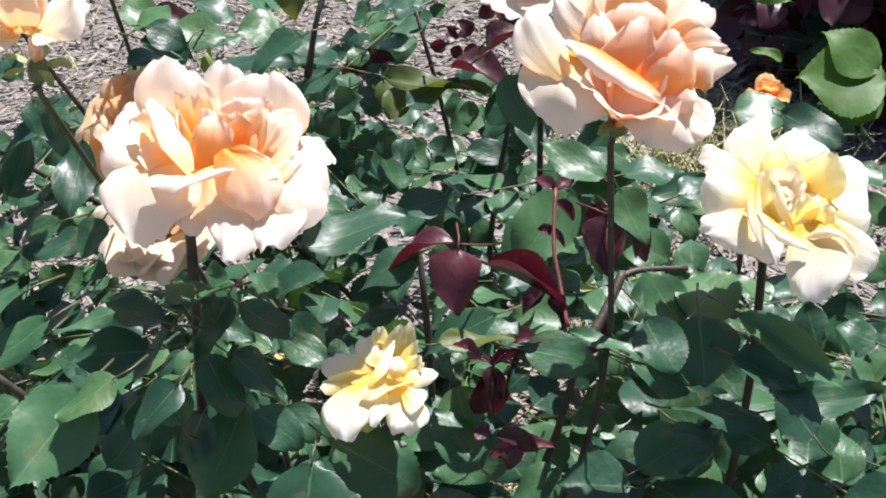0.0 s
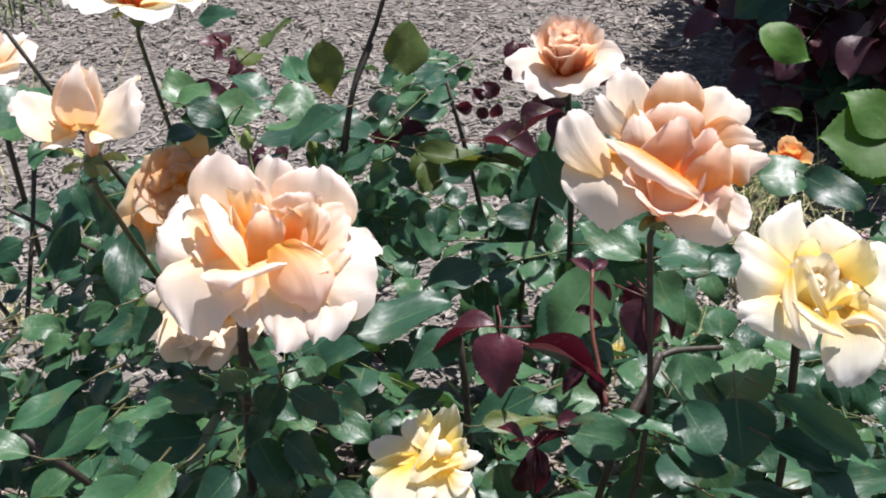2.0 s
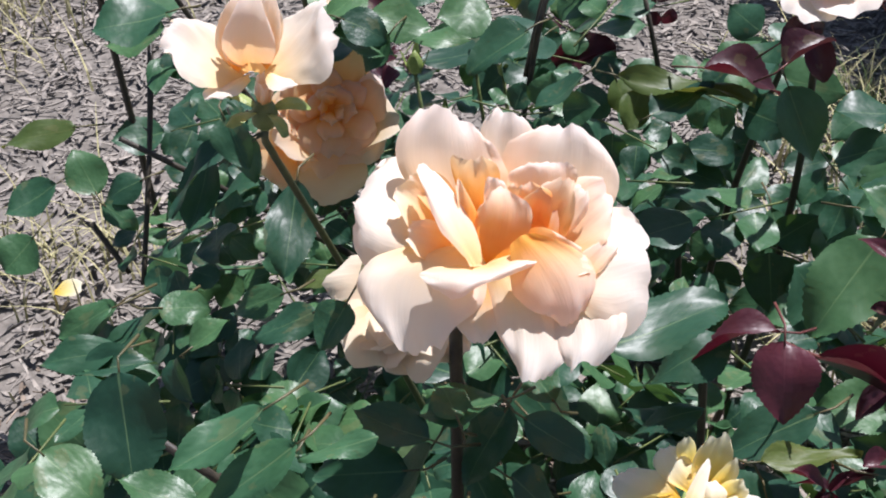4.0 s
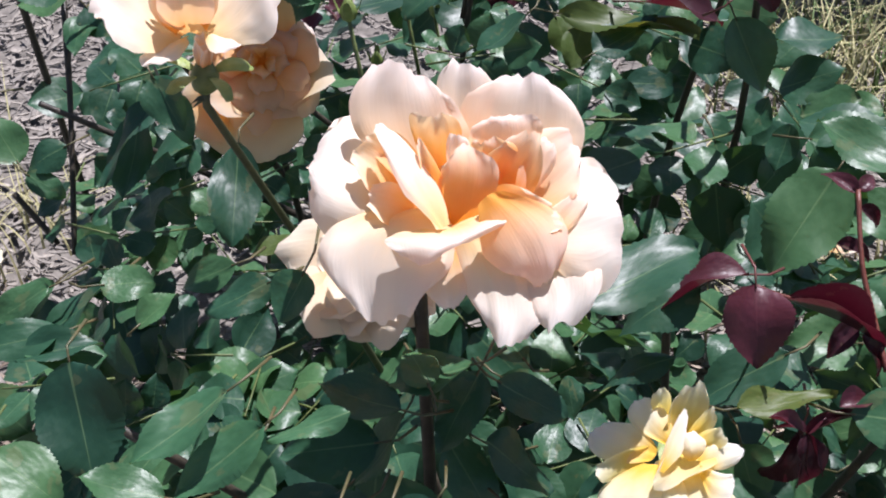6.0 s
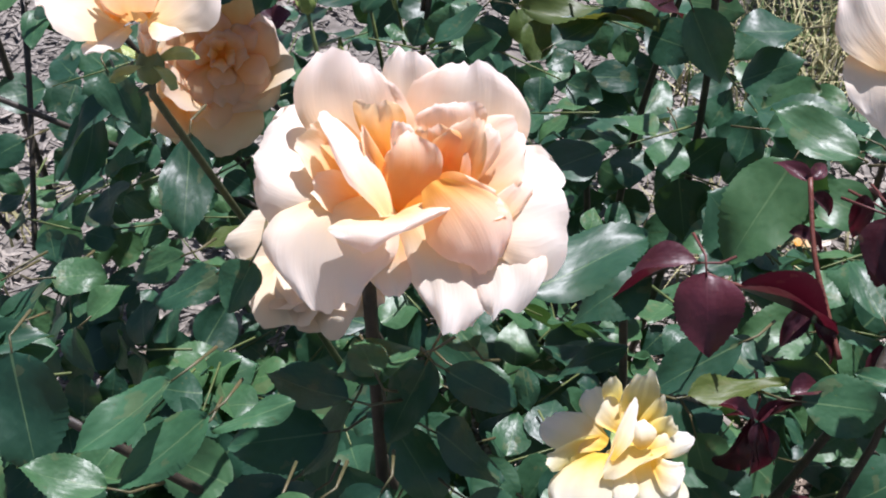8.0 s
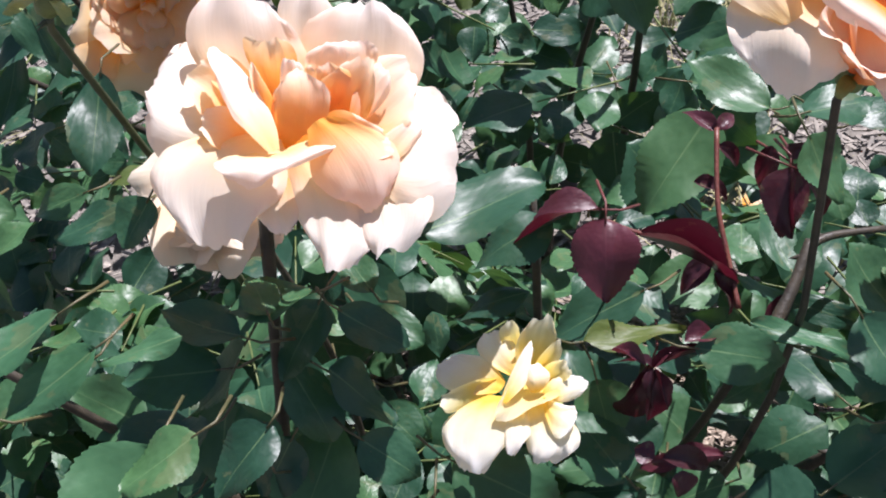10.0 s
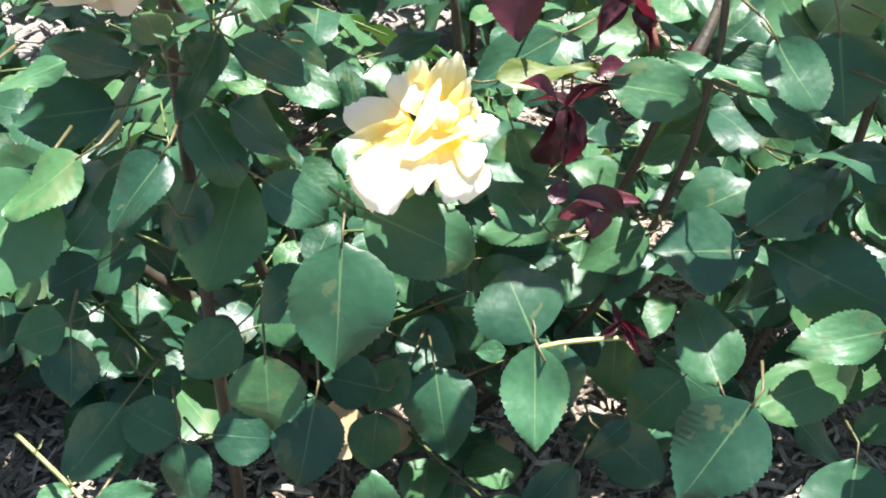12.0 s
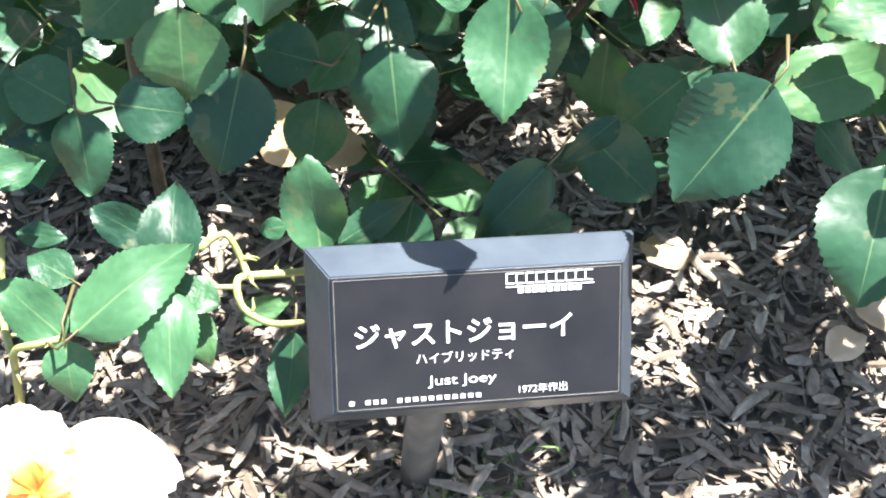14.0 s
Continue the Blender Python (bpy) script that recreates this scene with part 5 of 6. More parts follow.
blade_petal(rose_c, bloom_c, (-18.3, -4.2, 3), (-10.0, -24.9, 17), (-24.5, -20.8, 19), (-35.7, -22.9, 15), (-18.3, -36.6, 22), CREAM)
blade_petal(rose_c, bloom_c, (-28.7, 20.8, 11), (-27.4, -4.2, 23), (-32.4, -4.2, 21), (-37.0, -4.2, 19), (-26.6, -27.0, 26), CREAM)
blade_petal(rose_c, bloom_c, (-10.0, -16.6, -10), (-29.9, 4.2, 8), (-20.4, 2.1, 2), (-10.0, 8.3, 12), (-21.6, 25.8, 10), YELLOW, 0.3)
blade_petal(rose_c, bloom_c, (-3.7, -14.5, 17), (-16.2, 4.2, 13), (-13.3, 6.2, 15), (-10.0, 8.3, 16), (-18.3, 27.0, 10), CREAM)
blade_petal(rose_c, bloom_c, (-1.7, 4.2, -16), (0.4, 29.1, 2), (15.0, 22.9, -6), (33.7, 12.5, 8), (25.4, 41.6, 6), YELLOW, 0.3)
blade_petal(rose_c, bloom_c, (-7.9, 12.5, -18), (-24.5, 29.1, 2), (-14.1, 29.1, -8), (-3.7, 33.3, 2), (-14.1, 41.6, 2), YELLOW, 0.3)
blade_petal(rose_c, bloom_c, (4.6, -18.7, -6), (-5.8, -4.2, 16), (4.6, -2.1, 12), (15.0, 2.1, 18), (2.5, 10.4, 18), YELLOW, 0.3)
blade_petal(rose_c, bloom_c, (6.7, -18.7, -6), (6.7, 0.0, 18), (15.0, -6.2, 12), (23.3, -12.5, 18), (23.3, 2.1, 18), YELLOW, 0.3)
blade_petal(rose_c, bloom_c, (6.7, -8.3, 14), (37.8, -33.3, 21), (12.9, -33.3, 27), (-10.0, -39.5, 25), (10.8, -62.3, 32), CREAM)
blade_petal(rose_c, bloom_c, (10.8, -8.3, 12), (39.9, -8.3, 12), (39.9, -24.9, 19), (33.7, -49.9, 23), (56.5, -33.3, 19), CREAM)
blade_petal(rose_c, bloom_c, (-14.1, -11.6, 27), (4.6, -27.0, 32), (-15.4, -15.8, 30), (-30.8, -1.7, 22), (-18.3, -19.1, 31), CREAM)
blade_petal(rose_c, bloom_c, (23.3, -9.6, 22), (39.9, -31.2, 25), (25.4, -14.5, 25), (6.7, -16.6, 24), (27.4, -18.3, 26), CREAM)

rose_e = rose("small ragged yellow rose low in the leaves", (0.046, 0.748, 0.402), (0.05, -0.25, 0.96),
     [((210, 320), 0.026, 0.028, 36, 70, 20, 0.02, 0.004, 0.004), ((60, 150), 0.026, 0.024, 10, 36, 20, 0.012, 0.003, 0.003)],
     YELLOW, 14, (0.06, 0.87, 0.0), (0, 0, 0))
bloom_e = spread_frame((0.0509, 0.7428, 0.4345), (1.0000, -0.0056, -0.0013), (0.0046, 0.6361, 0.7716))
blade_petal(rose_e, bloom_e, (-15.9, -2.3, -5), (-45.8, -2.3, 1), (-34.2, 6.0, -5), (-29.2, 17.6, -10), (-50.8, 14.3, -7), CREAM)
blade_petal(rose_e, bloom_e, (-15.9, -2.3, -18), (-45.8, -15.6, 10), (-35.9, -4.0, 0), (-29.2, 4.3, 2), (-50.8, -5.6, 8), YELLOW, 0.3)
blade_petal(rose_e, bloom_e, (-17.6, -5.6, 5), (-11.0, -28.9, 16), (-32.6, -23.9, 17), (-51.5, -22.3, 13), (-32.6, -47.2, 22), CREAM)
blade_petal(rose_e, bloom_e, (-7.6, -9.0, 8), (0.0, -23.9, 17), (-7.6, -22.3, 18), (-15.9, -23.9, 15), (-11.0, -36.2, 22), CREAM)
blade_petal(rose_e, bloom_e, (4.0, -5.6, 7), (28.9, -28.9, 16), (12.3, -23.9, 19), (-2.7, -28.9, 18), (7.3, -40.9, 21), CREAM)
blade_petal(rose_e, bloom_e, (4.0, 4.3, -10), (14.0, -4.0, 18), (-4.3, -5.6, 10), (-12.6, 2.7, 14), (-17.6, -15.6, 20), YELLOW, 0.3)
blade_petal(rose_e, bloom_e, (-16.6, -7.3, 18), (-11.0, 11.0, 10), (-7.6, 9.3, 13), (-2.7, 7.6, 16), (0.0, 25.9, 8), CREAM)
blade_petal(rose_e, bloom_e, (0.7, 4.3, -20), (-8.6, 24.3, -2), (3.3, 24.3, -10), (15.6, 24.3, -2), (7.3, 40.9, -4), YELLOW, 0.3)
blade_petal(rose_e, bloom_e, (-6.0, 4.3, -5), (-29.2, 17.6, -8), (-19.3, 17.6, -10), (-11.0, 27.6, -12), (-22.6, 30.9, -13), CREAM)
blade_petal(rose_e, bloom_e, (-7.6, 14.3, -24), (-17.6, 27.6, -6), (-12.0, 25.9, -12), (-6.0, 30.9, -6), (-12.6, 36.9, -6), YELLOW, 0.3)
blade_petal(rose_e, bloom_e, (4.0, 6.0, -16), (5.6, 17.6, 2), (10.6, 16.9, -4), (15.6, 14.3, 4), (15.6, 26.9, 2), YELLOW, 0.3)
blade_petal(rose_e, bloom_e, (2.3, -2.3, 13), (-4.3, 6.0, 13), (2.3, 6.0, 17), (10.6, 7.6, 14), (0.7, 14.3, 13), CREAM)
blade_petal(rose_e, bloom_e, (4.0, 1.0, -12), (10.6, 14.3, 8), (14.0, 9.3, 3), (20.6, 5.0, 10), (20.6, 14.3, 8), YELLOW, 0.3)
blade_petal(rose_e, bloom_e, (7.3, -5.6, 9), (17.3, 7.6, 6), (20.6, 0.3, 10), (23.9, -5.6, 13), (31.6, 5.0, 9), CREAM)
blade_petal(rose_e, bloom_e, (7.3, -7.3, 14), (15.6, -7.3, 16), (17.3, -15.6, 20), (15.6, -27.2, 24), (25.6, -14.0, 19), CREAM)

rose_g = rose("half-open pale apricot rose bud with spread outer petals", (-0.219, 0.85, 0.634), (0.1, -0.1, 0.98),
     [], BLUSH, 15, (-0.06, 1.03, 0.0), (0.0, 0, 0.0), CANE_OLIVE, heart=0.02, stem_r=(0.003, 0.0024))
bloom_g = spread_frame((-0.2228, 0.8500, 0.6692), (0.9801, 0.1961, -0.0306), (-0.0825, 0.5428, 0.8358))
blade_petal(rose_g, bloom_g, (0.5, -9.7, -8), (-15.1, 17.3, 10), (1.9, 17.3, 6), (18.9, 17.3, 10), (2.7, 34.1, 24), IVORY, 0.3, 0.9)
blade_petal(rose_g, bloom_g, (-6.2, -12.4, 0), (-33.2, -16.5, 30), (-26.5, 4.3, 6), (-17.0, 20.0, -24), (-40.0, 17.3, 20), IVORY)
blade_petal(rose_g, bloom_g, (7.3, -12.4, 0), (15.4, 20.0, -24), (27.6, 4.3, 6), (34.3, -12.4, 30), (41.6, 25.9, 16), IVORY)
blade_petal(rose_g, bloom_g, (-2.2, -14.6, 10), (-11.6, -25.9, 24), (-15.1, -20.0, 14), (-11.6, -16.5, 2), (-27.8, -23.2, 20), IVORY)
blade_petal(rose_g, bloom_g, (8.6, -12.4, 10), (10.0, -16.5, 2), (15.4, -16.5, 14), (11.4, -23.2, 22), (24.9, -18.4, 20), IVORY)
blade_petal(rose_g, bloom_g, (-4.9, -9.7, 11), (-20.5, 7.0, 11), (-13.5, 15.9, 18), (-4.3, 17.3, 22), (-2.7, 31.4, 22), PALE, 0.3, 0.9)
blade_petal(rose_g, bloom_g, (5.9, -8.4, 11), (5.4, 17.3, 22), (11.9, 17.3, 20), (17.8, 7.8, 11), (13.5, 32.4, 22), PALE, 0.3, 0.9)
blade_petal(rose_g, bloom_g, (-0.8, -11.6, 6), (-15.7, 3.8, 18), (-0.8, 7.8, 34), (14.1, 2.4, 18), (4.9, 33.0, 36), IVORY, 0.3, 0.9)

rose_d = rose("full faded apricot rose hanging in shade", (-0.24, 1.17, 0.41), (0.12, -0.42, 0.9),
     [((190, 150, 110, 65, 20), 0.06, 0.06, 40, 80, 25, 0.06, 0.003, 0.006), ((60, 140, 215, 280, 0), 0.03, 0.036, 20, 40, 25, 0.026, 0.005, 0.004)],
     FADED, 16, (-0.2, 1.22, 0.0), (0, 0, 0), heart=0.012)
bloom_d = spread_frame((-0.2550, 1.1517, 0.4323), (0.9998, -0.0040, -0.0175), (0.0161, 0.6342, 0.7730))
spread_petal(rose_d, bloom_d, (0.0, 2.4, -4.8), (2.4, -31.5, 0.0), (6.1, -64.2, -4.8), 87.3, (0, 0, 1), -0.2, 0.1, 0, FADED)
spread_petal(rose_d, bloom_d, (9.7, 7.3, -6.1), (31.5, -4.8, -2.4), (44.8, -26.7, -6.1), 70.3, (0.2, 0, 1), -0.2, 0.1, 0, FADED)
spread_petal(rose_d, bloom_d, (-9.7, 2.4, -6.1), (-36.4, -4.8, -1.2), (-59.4, -7.3, -7.3), 70.3, (-0.2, 0, 1), -0.2, 0.1, 0, FADED)
spread_petal(rose_d, bloom_d, (-19.4, -12.1, -2.4), (-36.4, -26.7, 1.2), (-48.5, -41.2, -1.2), 48.5, (-0.2, 0, 1), -0.3, 0.1, 0, FADED)
spread_petal(rose_d, bloom_d, (12.1, 17.0, -7.3), (12.1, 46.1, -2.4), (17.0, 66.7, -9.7), 82.4, (0, 0.2, 1), -0.2, 0.1, 0, FADED)
spread_petal(rose_d, bloom_d, (-2.4, 12.1, -7.3), (-19.4, 33.9, -2.4), (-26.7, 52.1, -7.3), 58.2, (-0.2, 0.1, 1), -0.2, 0.1, 0, FADED)
spread_petal(rose_d, bloom_d, (21.8, 19.4, -4.8), (35.1, 41.2, -1.2), (47.3, 60.6, -4.8), 48.5, (0.2, 0.4, 0.9), 0, 0.15, 0, BLUSH)
spread_petal(rose_d, bloom_d, (9.9, 8.2, -0.7), (4.1, -18.9, 3.6), (-0.5, -46.1, -1.7), 46.8, (-0.07, -0.29, 1), -0.35, 0.12, 0, FADED)
spread_petal(rose_d, bloom_d, (-0.5, 20.1, -0.7), (-25.4, 17.0, 3.6), (-44.8, 13.6, -1.7), 48.5, (-0.3, -0.04, 1), -0.35, 0.12, 0, FADED)
spread_petal(rose_d, bloom_d, (1.7, 27.4, -0.7), (-19.1, 38.8, 3.6), (-35.4, 49.9, -1.7), 48.7, (-0.27, 0.13, 1), -0.35, 0.12, 0, FADED)
spread_petal(rose_d, bloom_d, (17.0, 35.9, -0.7), (23.5, 64.2, 3.6), (28.6, 92.6, -1.7), 38.3, (0.07, 0.29, 1), -0.35, 0.12, 0, FADED)
spread_petal(rose_d, bloom_d, (24.5, 26.2, -0.7), (44.8, 34.7, 3.6), (60.6, 43.4, -1.7), 43.6, (0.28, 0.11, 1), -0.35, 0.12, 0, FADED)
spread_petal(rose_d, bloom_d, (21.6, 14.3, -0.7), (36.4, -0.7, 3.6), (48.0, -15.5, -1.7), 39.8, (0.22, -0.2, 1), -0.35, 0.12, 0, FADED)
spread_petal(rose_d, bloom_d, (7.8, 13.3, 3.4), (-2.4, -3.9, 7.8), (-10.2, -20.8, 2.4), 35.4, (-0.17, -0.25, 1), -0.35, 0.12, 0, FADED)
spread_petal(rose_d, bloom_d, (3.4, 21.8, 3.4), (-14.3, 21.8, 7.8), (-28.4, 21.6, 2.4), 29.6, (-0.3, -0, 1), -0.35, 0.12, 0, FADED)
spread_petal(rose_d, bloom_d, (11.1, 29.6, 3.4), (7.0, 45.1, 7.8), (3.6, 60.6, 2.4), 28.4, (-0.09, 0.29, 1), -0.35, 0.12, 0, FADED)
spread_petal(rose_d, bloom_d, (19.9, 26.9, 3.4), (31.5, 37.3, 7.8), (40.5, 47.7, 2.4), 30.3, (0.23, 0.19, 1), -0.35, 0.12, 0, FADED)
spread_petal(rose_d, bloom_d, (22.5, 17.7, 3.4), (39.0, 9.2, 7.8), (51.9, 1.0, 2.4), 31.0, (0.27, -0.12, 1), -0.35, 0.12, 0, FADED)
spread_petal(rose_d, bloom_d, (14.3, 12.6, 3.4), (16.0, -5.6, 7.8), (17.5, -24.0, 2.4), 34.7, (0.03, -0.3, 1), -0.35, 0.12, 0, FADED)
spread_petal(rose_d, bloom_d, (13.3, 15.8, 6.8), (13.6, 3.4, 11.1), (13.6, -9.0, 5.8), 26.7, (0, -0.3, 1), -0.35, 0.12, 0, FADED)
spread_petal(rose_d, bloom_d, (7.3, 22.8, 6.8), (-3.6, 24.7, 11.1), (-11.9, 26.4, 5.8), 23.8, (-0.3, 0.05, 1), -0.35, 0.12, 0, FADED)
spread_petal(rose_d, bloom_d, (10.9, 25.9, 6.8), (6.3, 34.4, 11.1), (2.7, 42.9, 5.8), 22.8, (-0.15, 0.26, 1), -0.35, 0.12, 0, FADED)
spread_petal(rose_d, bloom_d, (16.0, 26.2, 6.8), (20.6, 35.1, 11.1), (24.2, 43.9, 5.8), 26.2, (0.15, 0.26, 1), -0.35, 0.12, 0, FADED)
spread_petal(rose_d, bloom_d, (18.9, 20.8, 6.8), (29.1, 18.9, 11.1), (37.1, 16.7, 5.8), 24.2, (0.3, -0.05, 1), -0.35, 0.12, 0, FADED)
spread_petal(rose_d, bloom_d, (13.3, 18.4, 9.2), (13.1, 11.9, 13.6), (13.1, 5.3, 8.2), 17.7, (-0.01, -0.3, 1), -0.35, 0.12, 0, FADED)
spread_petal(rose_d, bloom_d, (10.4, 21.8, 9.2), (4.8, 22.1, 13.6), (0.7, 22.3, 8.2), 18.7, (-0.3, 0.01, 1), -0.35, 0.12, 0, FADED)
spread_petal(rose_d, bloom_d, (12.8, 25.2, 9.2), (11.6, 32.0, 13.6), (10.9, 38.8, 8.2), 15.3, (-0.05, 0.3, 1), -0.35, 0.12, 0, FADED)
spread_petal(rose_d, bloom_d, (16.5, 20.6, 9.2), (22.1, 18.2, 13.6), (26.4, 15.8, 8.2), 15.3, (0.28, -0.11, 1), -0.35, 0.12, 0, FADED)

rose("half-open peach rose behind the bush", (0.157, 1.14, 0.588), (-0.05, -0.35, 0.93),
     [((195, 235), 0.058, 0.055, 50, 104, 20, 0.04, 0.003, 0.005), ((290, 345), 0.056, 0.058, 40, 90, 25, 0.04, 0.003, 0.005),
      ((20, 90, 150, 270), 0.058, 0.06, 18, 34, 25, 0.03, 0.004, 0.005),
      ((60, 140, 215, 280, 0), 0.054, 0.052, 10, 16, 15, 0.024, 0.004, 0.004),
      ((90, 210, 330, 30), 0.05, 0.042, 4, 4, 0, 0.016, 0.003, 0.003)], PEACH, 17, (0.14, 1.25, 0.0), (0.02, 0, 0), CANE, PALE, heart=0.05)
rose("small bright orange rose bud in the distance", (0.447, 1.41, 0.355), (0, -0.2, 0.97),
     [((200, 320, 80), 0.034, 0.032, 36, 66, 20, 0.02, 0.003, 0.004),
      ((20, 140, 260, 80), 0.032, 0.028, 12, 34, 10, 0.012, 0.003, 0.003),
      ((60, 180, 300), 0.028, 0.02, 4, 20, 10, 0.01, 0.002, 0.002)], ORANGE, 18, (0.45, 1.45, 0.0), (0, 0, 0))
rose("pale cream rose seen from below its petals", (-0.255, 1.13, 0.652), (0.05, 0.08, 0.98),
     [((195, 240, 300, 345, 20, 90, 150), 0.065, 0.05, 56, 112, 30, 0.05, 0.003, 0.005),
      ((270, 30, 150), 0.05, 0.045, 20, 40, 20, 0.03, 0.003, 0.004),
      ((90, 210, 330), 0.046, 0.04, 6, 14, 5, 0.02, 0.002, 0.003)], PEACH, 19, (-0.3, 1.36, 0.0), (0.0, 0.06, 0), CANE_OLIVE, CREAM, stem_r=(0.003, 0.0022))
rose("pale apricot rose at the edge of the bed", (-0.492, 1.31, 0.51), (0.0, -0.1, 0.99),
     [((200, 260, 310, 0, 60, 140), 0.06, 0.055, 50, 96, 30, 0.05, 0.003, 0.005),
      ((270, 30, 150), 0.048, 0.045, 20, 40, 20, 0.03, 0.003, 0.004),
      ((90, 210, 330), 0.042, 0.04, 6, 14, 5, 0.02, 0.002, 0.003)], PALE, 20, (-0.45, 1.3, 0.0), (0, 0, 0))
rose("wilting cream rose tucked under the larger bloom", (-0.13, 0.832, 0.503), (-0.15, -0.3, 0.5),
     [(188, 0.05, 0.064, 50, 112, 20, 0.05, 0.004, 0.008), (222, 0.044, 0.07, 44, 118, 25, 0.05, 0.005, 0.008), (258, 0.05, 0.07, 46, 116, 25, 0.05, 0.005, 0.008),
      (298, 0.045, 0.066, 50, 120, 20, 0.05, 0.005, 0.008), (334, 0.048, 0.066, 48, 112, 20, 0.05, 0.005, 0.008),
      ((205, 275, 320), 0.038, 0.056, 36, 100, 30, 0.04, 0.006, 0.006), ((20, 90, 150), 0.04, 0.04, 30, 80, 20, 0.03, 0.005, 0.004)],
     WILTED_SHADED, 21, (-0.066, 0.84, 0.0), (0.035, 0.03, 0), CANE, stem_r=(0.003, 0.0025))
rose_k = rose("wide open white rose with an orange heart", (-0.126, 0.456, 0.16), (0.05, -0.45, 0.89),
     [((15, 85, 155, 225, 300), 0.045, 0.06, 56, 84, 10, 0.09, 0.003, 0.005)], PALE, 22, (-0.11, 0.5, 0.0), (0, 0, 0), heart=0.012)
bloom_k = spread_frame((-0.1124, 0.4742, 0.1982), (0.9992, 0.0053, 0.0392), (-0.0269, 0.8179, 0.5748))
spread_petal(rose_k, bloom_k, (3.6, -1.2, -2.4), (33.6, 10.8, 2.4), (66.0, -3.6, 6.0), 45.6, (0.1, 0.5, 0.85), 0.1, 0.1, 0, IVORY)
spread_petal(rose_k, bloom_k, (-2.4, 3.6, -3.6), (-7.2, 18.0, -3.6), (-4.8, 36.7, -4.8), 55.2, (0, 0.35, 0.9), 0.1, 0.1, 0, IVORY)
spread_petal(rose_k, bloom_k, (-7.2, -1.2, -2.4), (-31.2, 10.8, 0.0), (-50.4, 13.2, 0.0), 48.0, (-0.1, 0.5, 0.85), 0.1, 0.1, 0, IVORY)
spread_petal(rose_k, bloom_k, (4.8, -6.0, 0.0), (28.8, -20.4, 6.0), (48.0, -37.2, 7.2), 45.6, (0.1, 0.4, 0.9), 0.1, 0.1, 0, IVORY)
spread_petal(rose_k, bloom_k, (-2.4, -8.4, 0.0), (-4.8, -27.6, 6.0), (-7.2, -46.8, 7.2), 50.4, (0, 0.4, 0.9), 0.1, 0.1, 0, IVORY)
spread_petal(rose_k, bloom_k, (-7.2, -6.0, 0.0), (-31.2, -20.4, 6.0), (-45.6, -32.4, 7.2), 48.0, (-0.1, 0.4, 0.9), 0.1, 0.1, 0, IVORY)
spread_petal(rose_k, bloom_k, (1.2, -1.2, 1.2), (9.6, 7.2, 4.3), (15.6, 13.2, 5.3), 16.8, (-0.2, 0.4, 0.9), 0.3, 0.1, 0, YELLOW)
spread_petal(rose_k, bloom_k, (0.0, -1.2, 1.9), (-2.4, 7.2, 4.8), (-3.6, 12.0, 5.8), 14.4, (0.1, 0.3, 0.9), 0.3, 0.1, 0, ORANGE)
spread_petal(rose_k, bloom_k, (2.4, -2.4, 1.9), (12.0, 1.2, 5.8), (19.2, 1.7, 6.7), 13.4, (0, 0.6, 0.8), 0.3, 0.1, 0, ORANGE)
spread_petal(rose_k, bloom_k, (0.0, -2.4, 1.9), (-7.2, 3.6, 5.3), (-12.0, 4.8, 6.2), 14.4, (0, 0.5, 0.8), 0.3, 0.1, 0, ORANGE)
spread_petal(rose_k, bloom_k, (1.2, -3.1, 1.9), (2.4, -8.4, 6.2), (3.6, -14.4, 7.2), 14.4, (0, 0.5, 0.8), 0.3, 0.1, 0, YELLOW)




def green_bud(at, foot, size, lean=(0, 0, 1)):
    """A closed green rose bud on a thin stem."""
    top = thing("rose_bud", "closed green rose bud on a thin stem", "rose bud", foot, "rose buds")
    z = Vector(lean).normalized()
    at = Vector(at)
    bm = bmesh.new()
    tube_into(bm, [at + z * size * h for h in (0, 0.12, 0.35, 0.6, 0.85, 1.05)], [size * r for r in (0.16, 0.3, 0.36, 0.3, 0.16, 0.02)], 10)
    bmesh.ops.transform(bm, matrix=Matrix.Translation(-top.location), verts=bm.verts)
    part("bud", bm, GREEN_BUD, top)
    rng = random.Random(round(at.x * 1000))
    for k in range(4):
        me = petal_mesh(rng, size * 1.2, size * 0.36, 30, 4, 30, size * 0.3, 0.0005, size * 0.2, GREEN_BUD, 4, 6)
        me.name = "sepal"
        child("sepal", me, top, facing_frame(at, z) @ Matrix.Rotation(radians(90 * k), 4, "Z"))
    cane(top, bent(foot, at, (0.01, 0, 0), 7), 0.0026, 0.0018, CANE_GREEN, 0, "stem")


green_bud((-0.165, 1.144, 0.5), (-0.13, 1.16, 0.0), 0.02)
green_bud((-0.125, 1.3, 0.42), (-0.1, 1.34, 0.0), 0.018)
green_bud((-0.155, 1.29, 0.37), (-0.12, 1.33, 0.0), 0.016)
green_bud((-0.1, 1.33, 0.4), (-0.08, 1.36, 0.0), 0.018, (0.2, 0, 1))

# ---- sign ----
SX, SY, SN = Vector((0.9894, 0.1352, -0.0521)), Vector((-0.0505, 0.6586, 0.7508)), Vector((0.1358, -0.7403, 0.6585))
sign_m = Matrix((SX, SY, SN)).transposed().to_4x4()
sign_m.translation = (0.0934, 0.5556, 0.2182)
W, H, RAISE, INSET = 0.165, 0.0897, 0.018, 0.0105
sign = thing("plant_sign", "slanted dark grey plant label with white writing on a post", "sign", (0.087, 0.565, 0))


def on_sign(bm):
    bmesh.ops.transform(bm, matrix=Matrix.Translation(-sign.location) @ sign_m, verts=bm.verts)


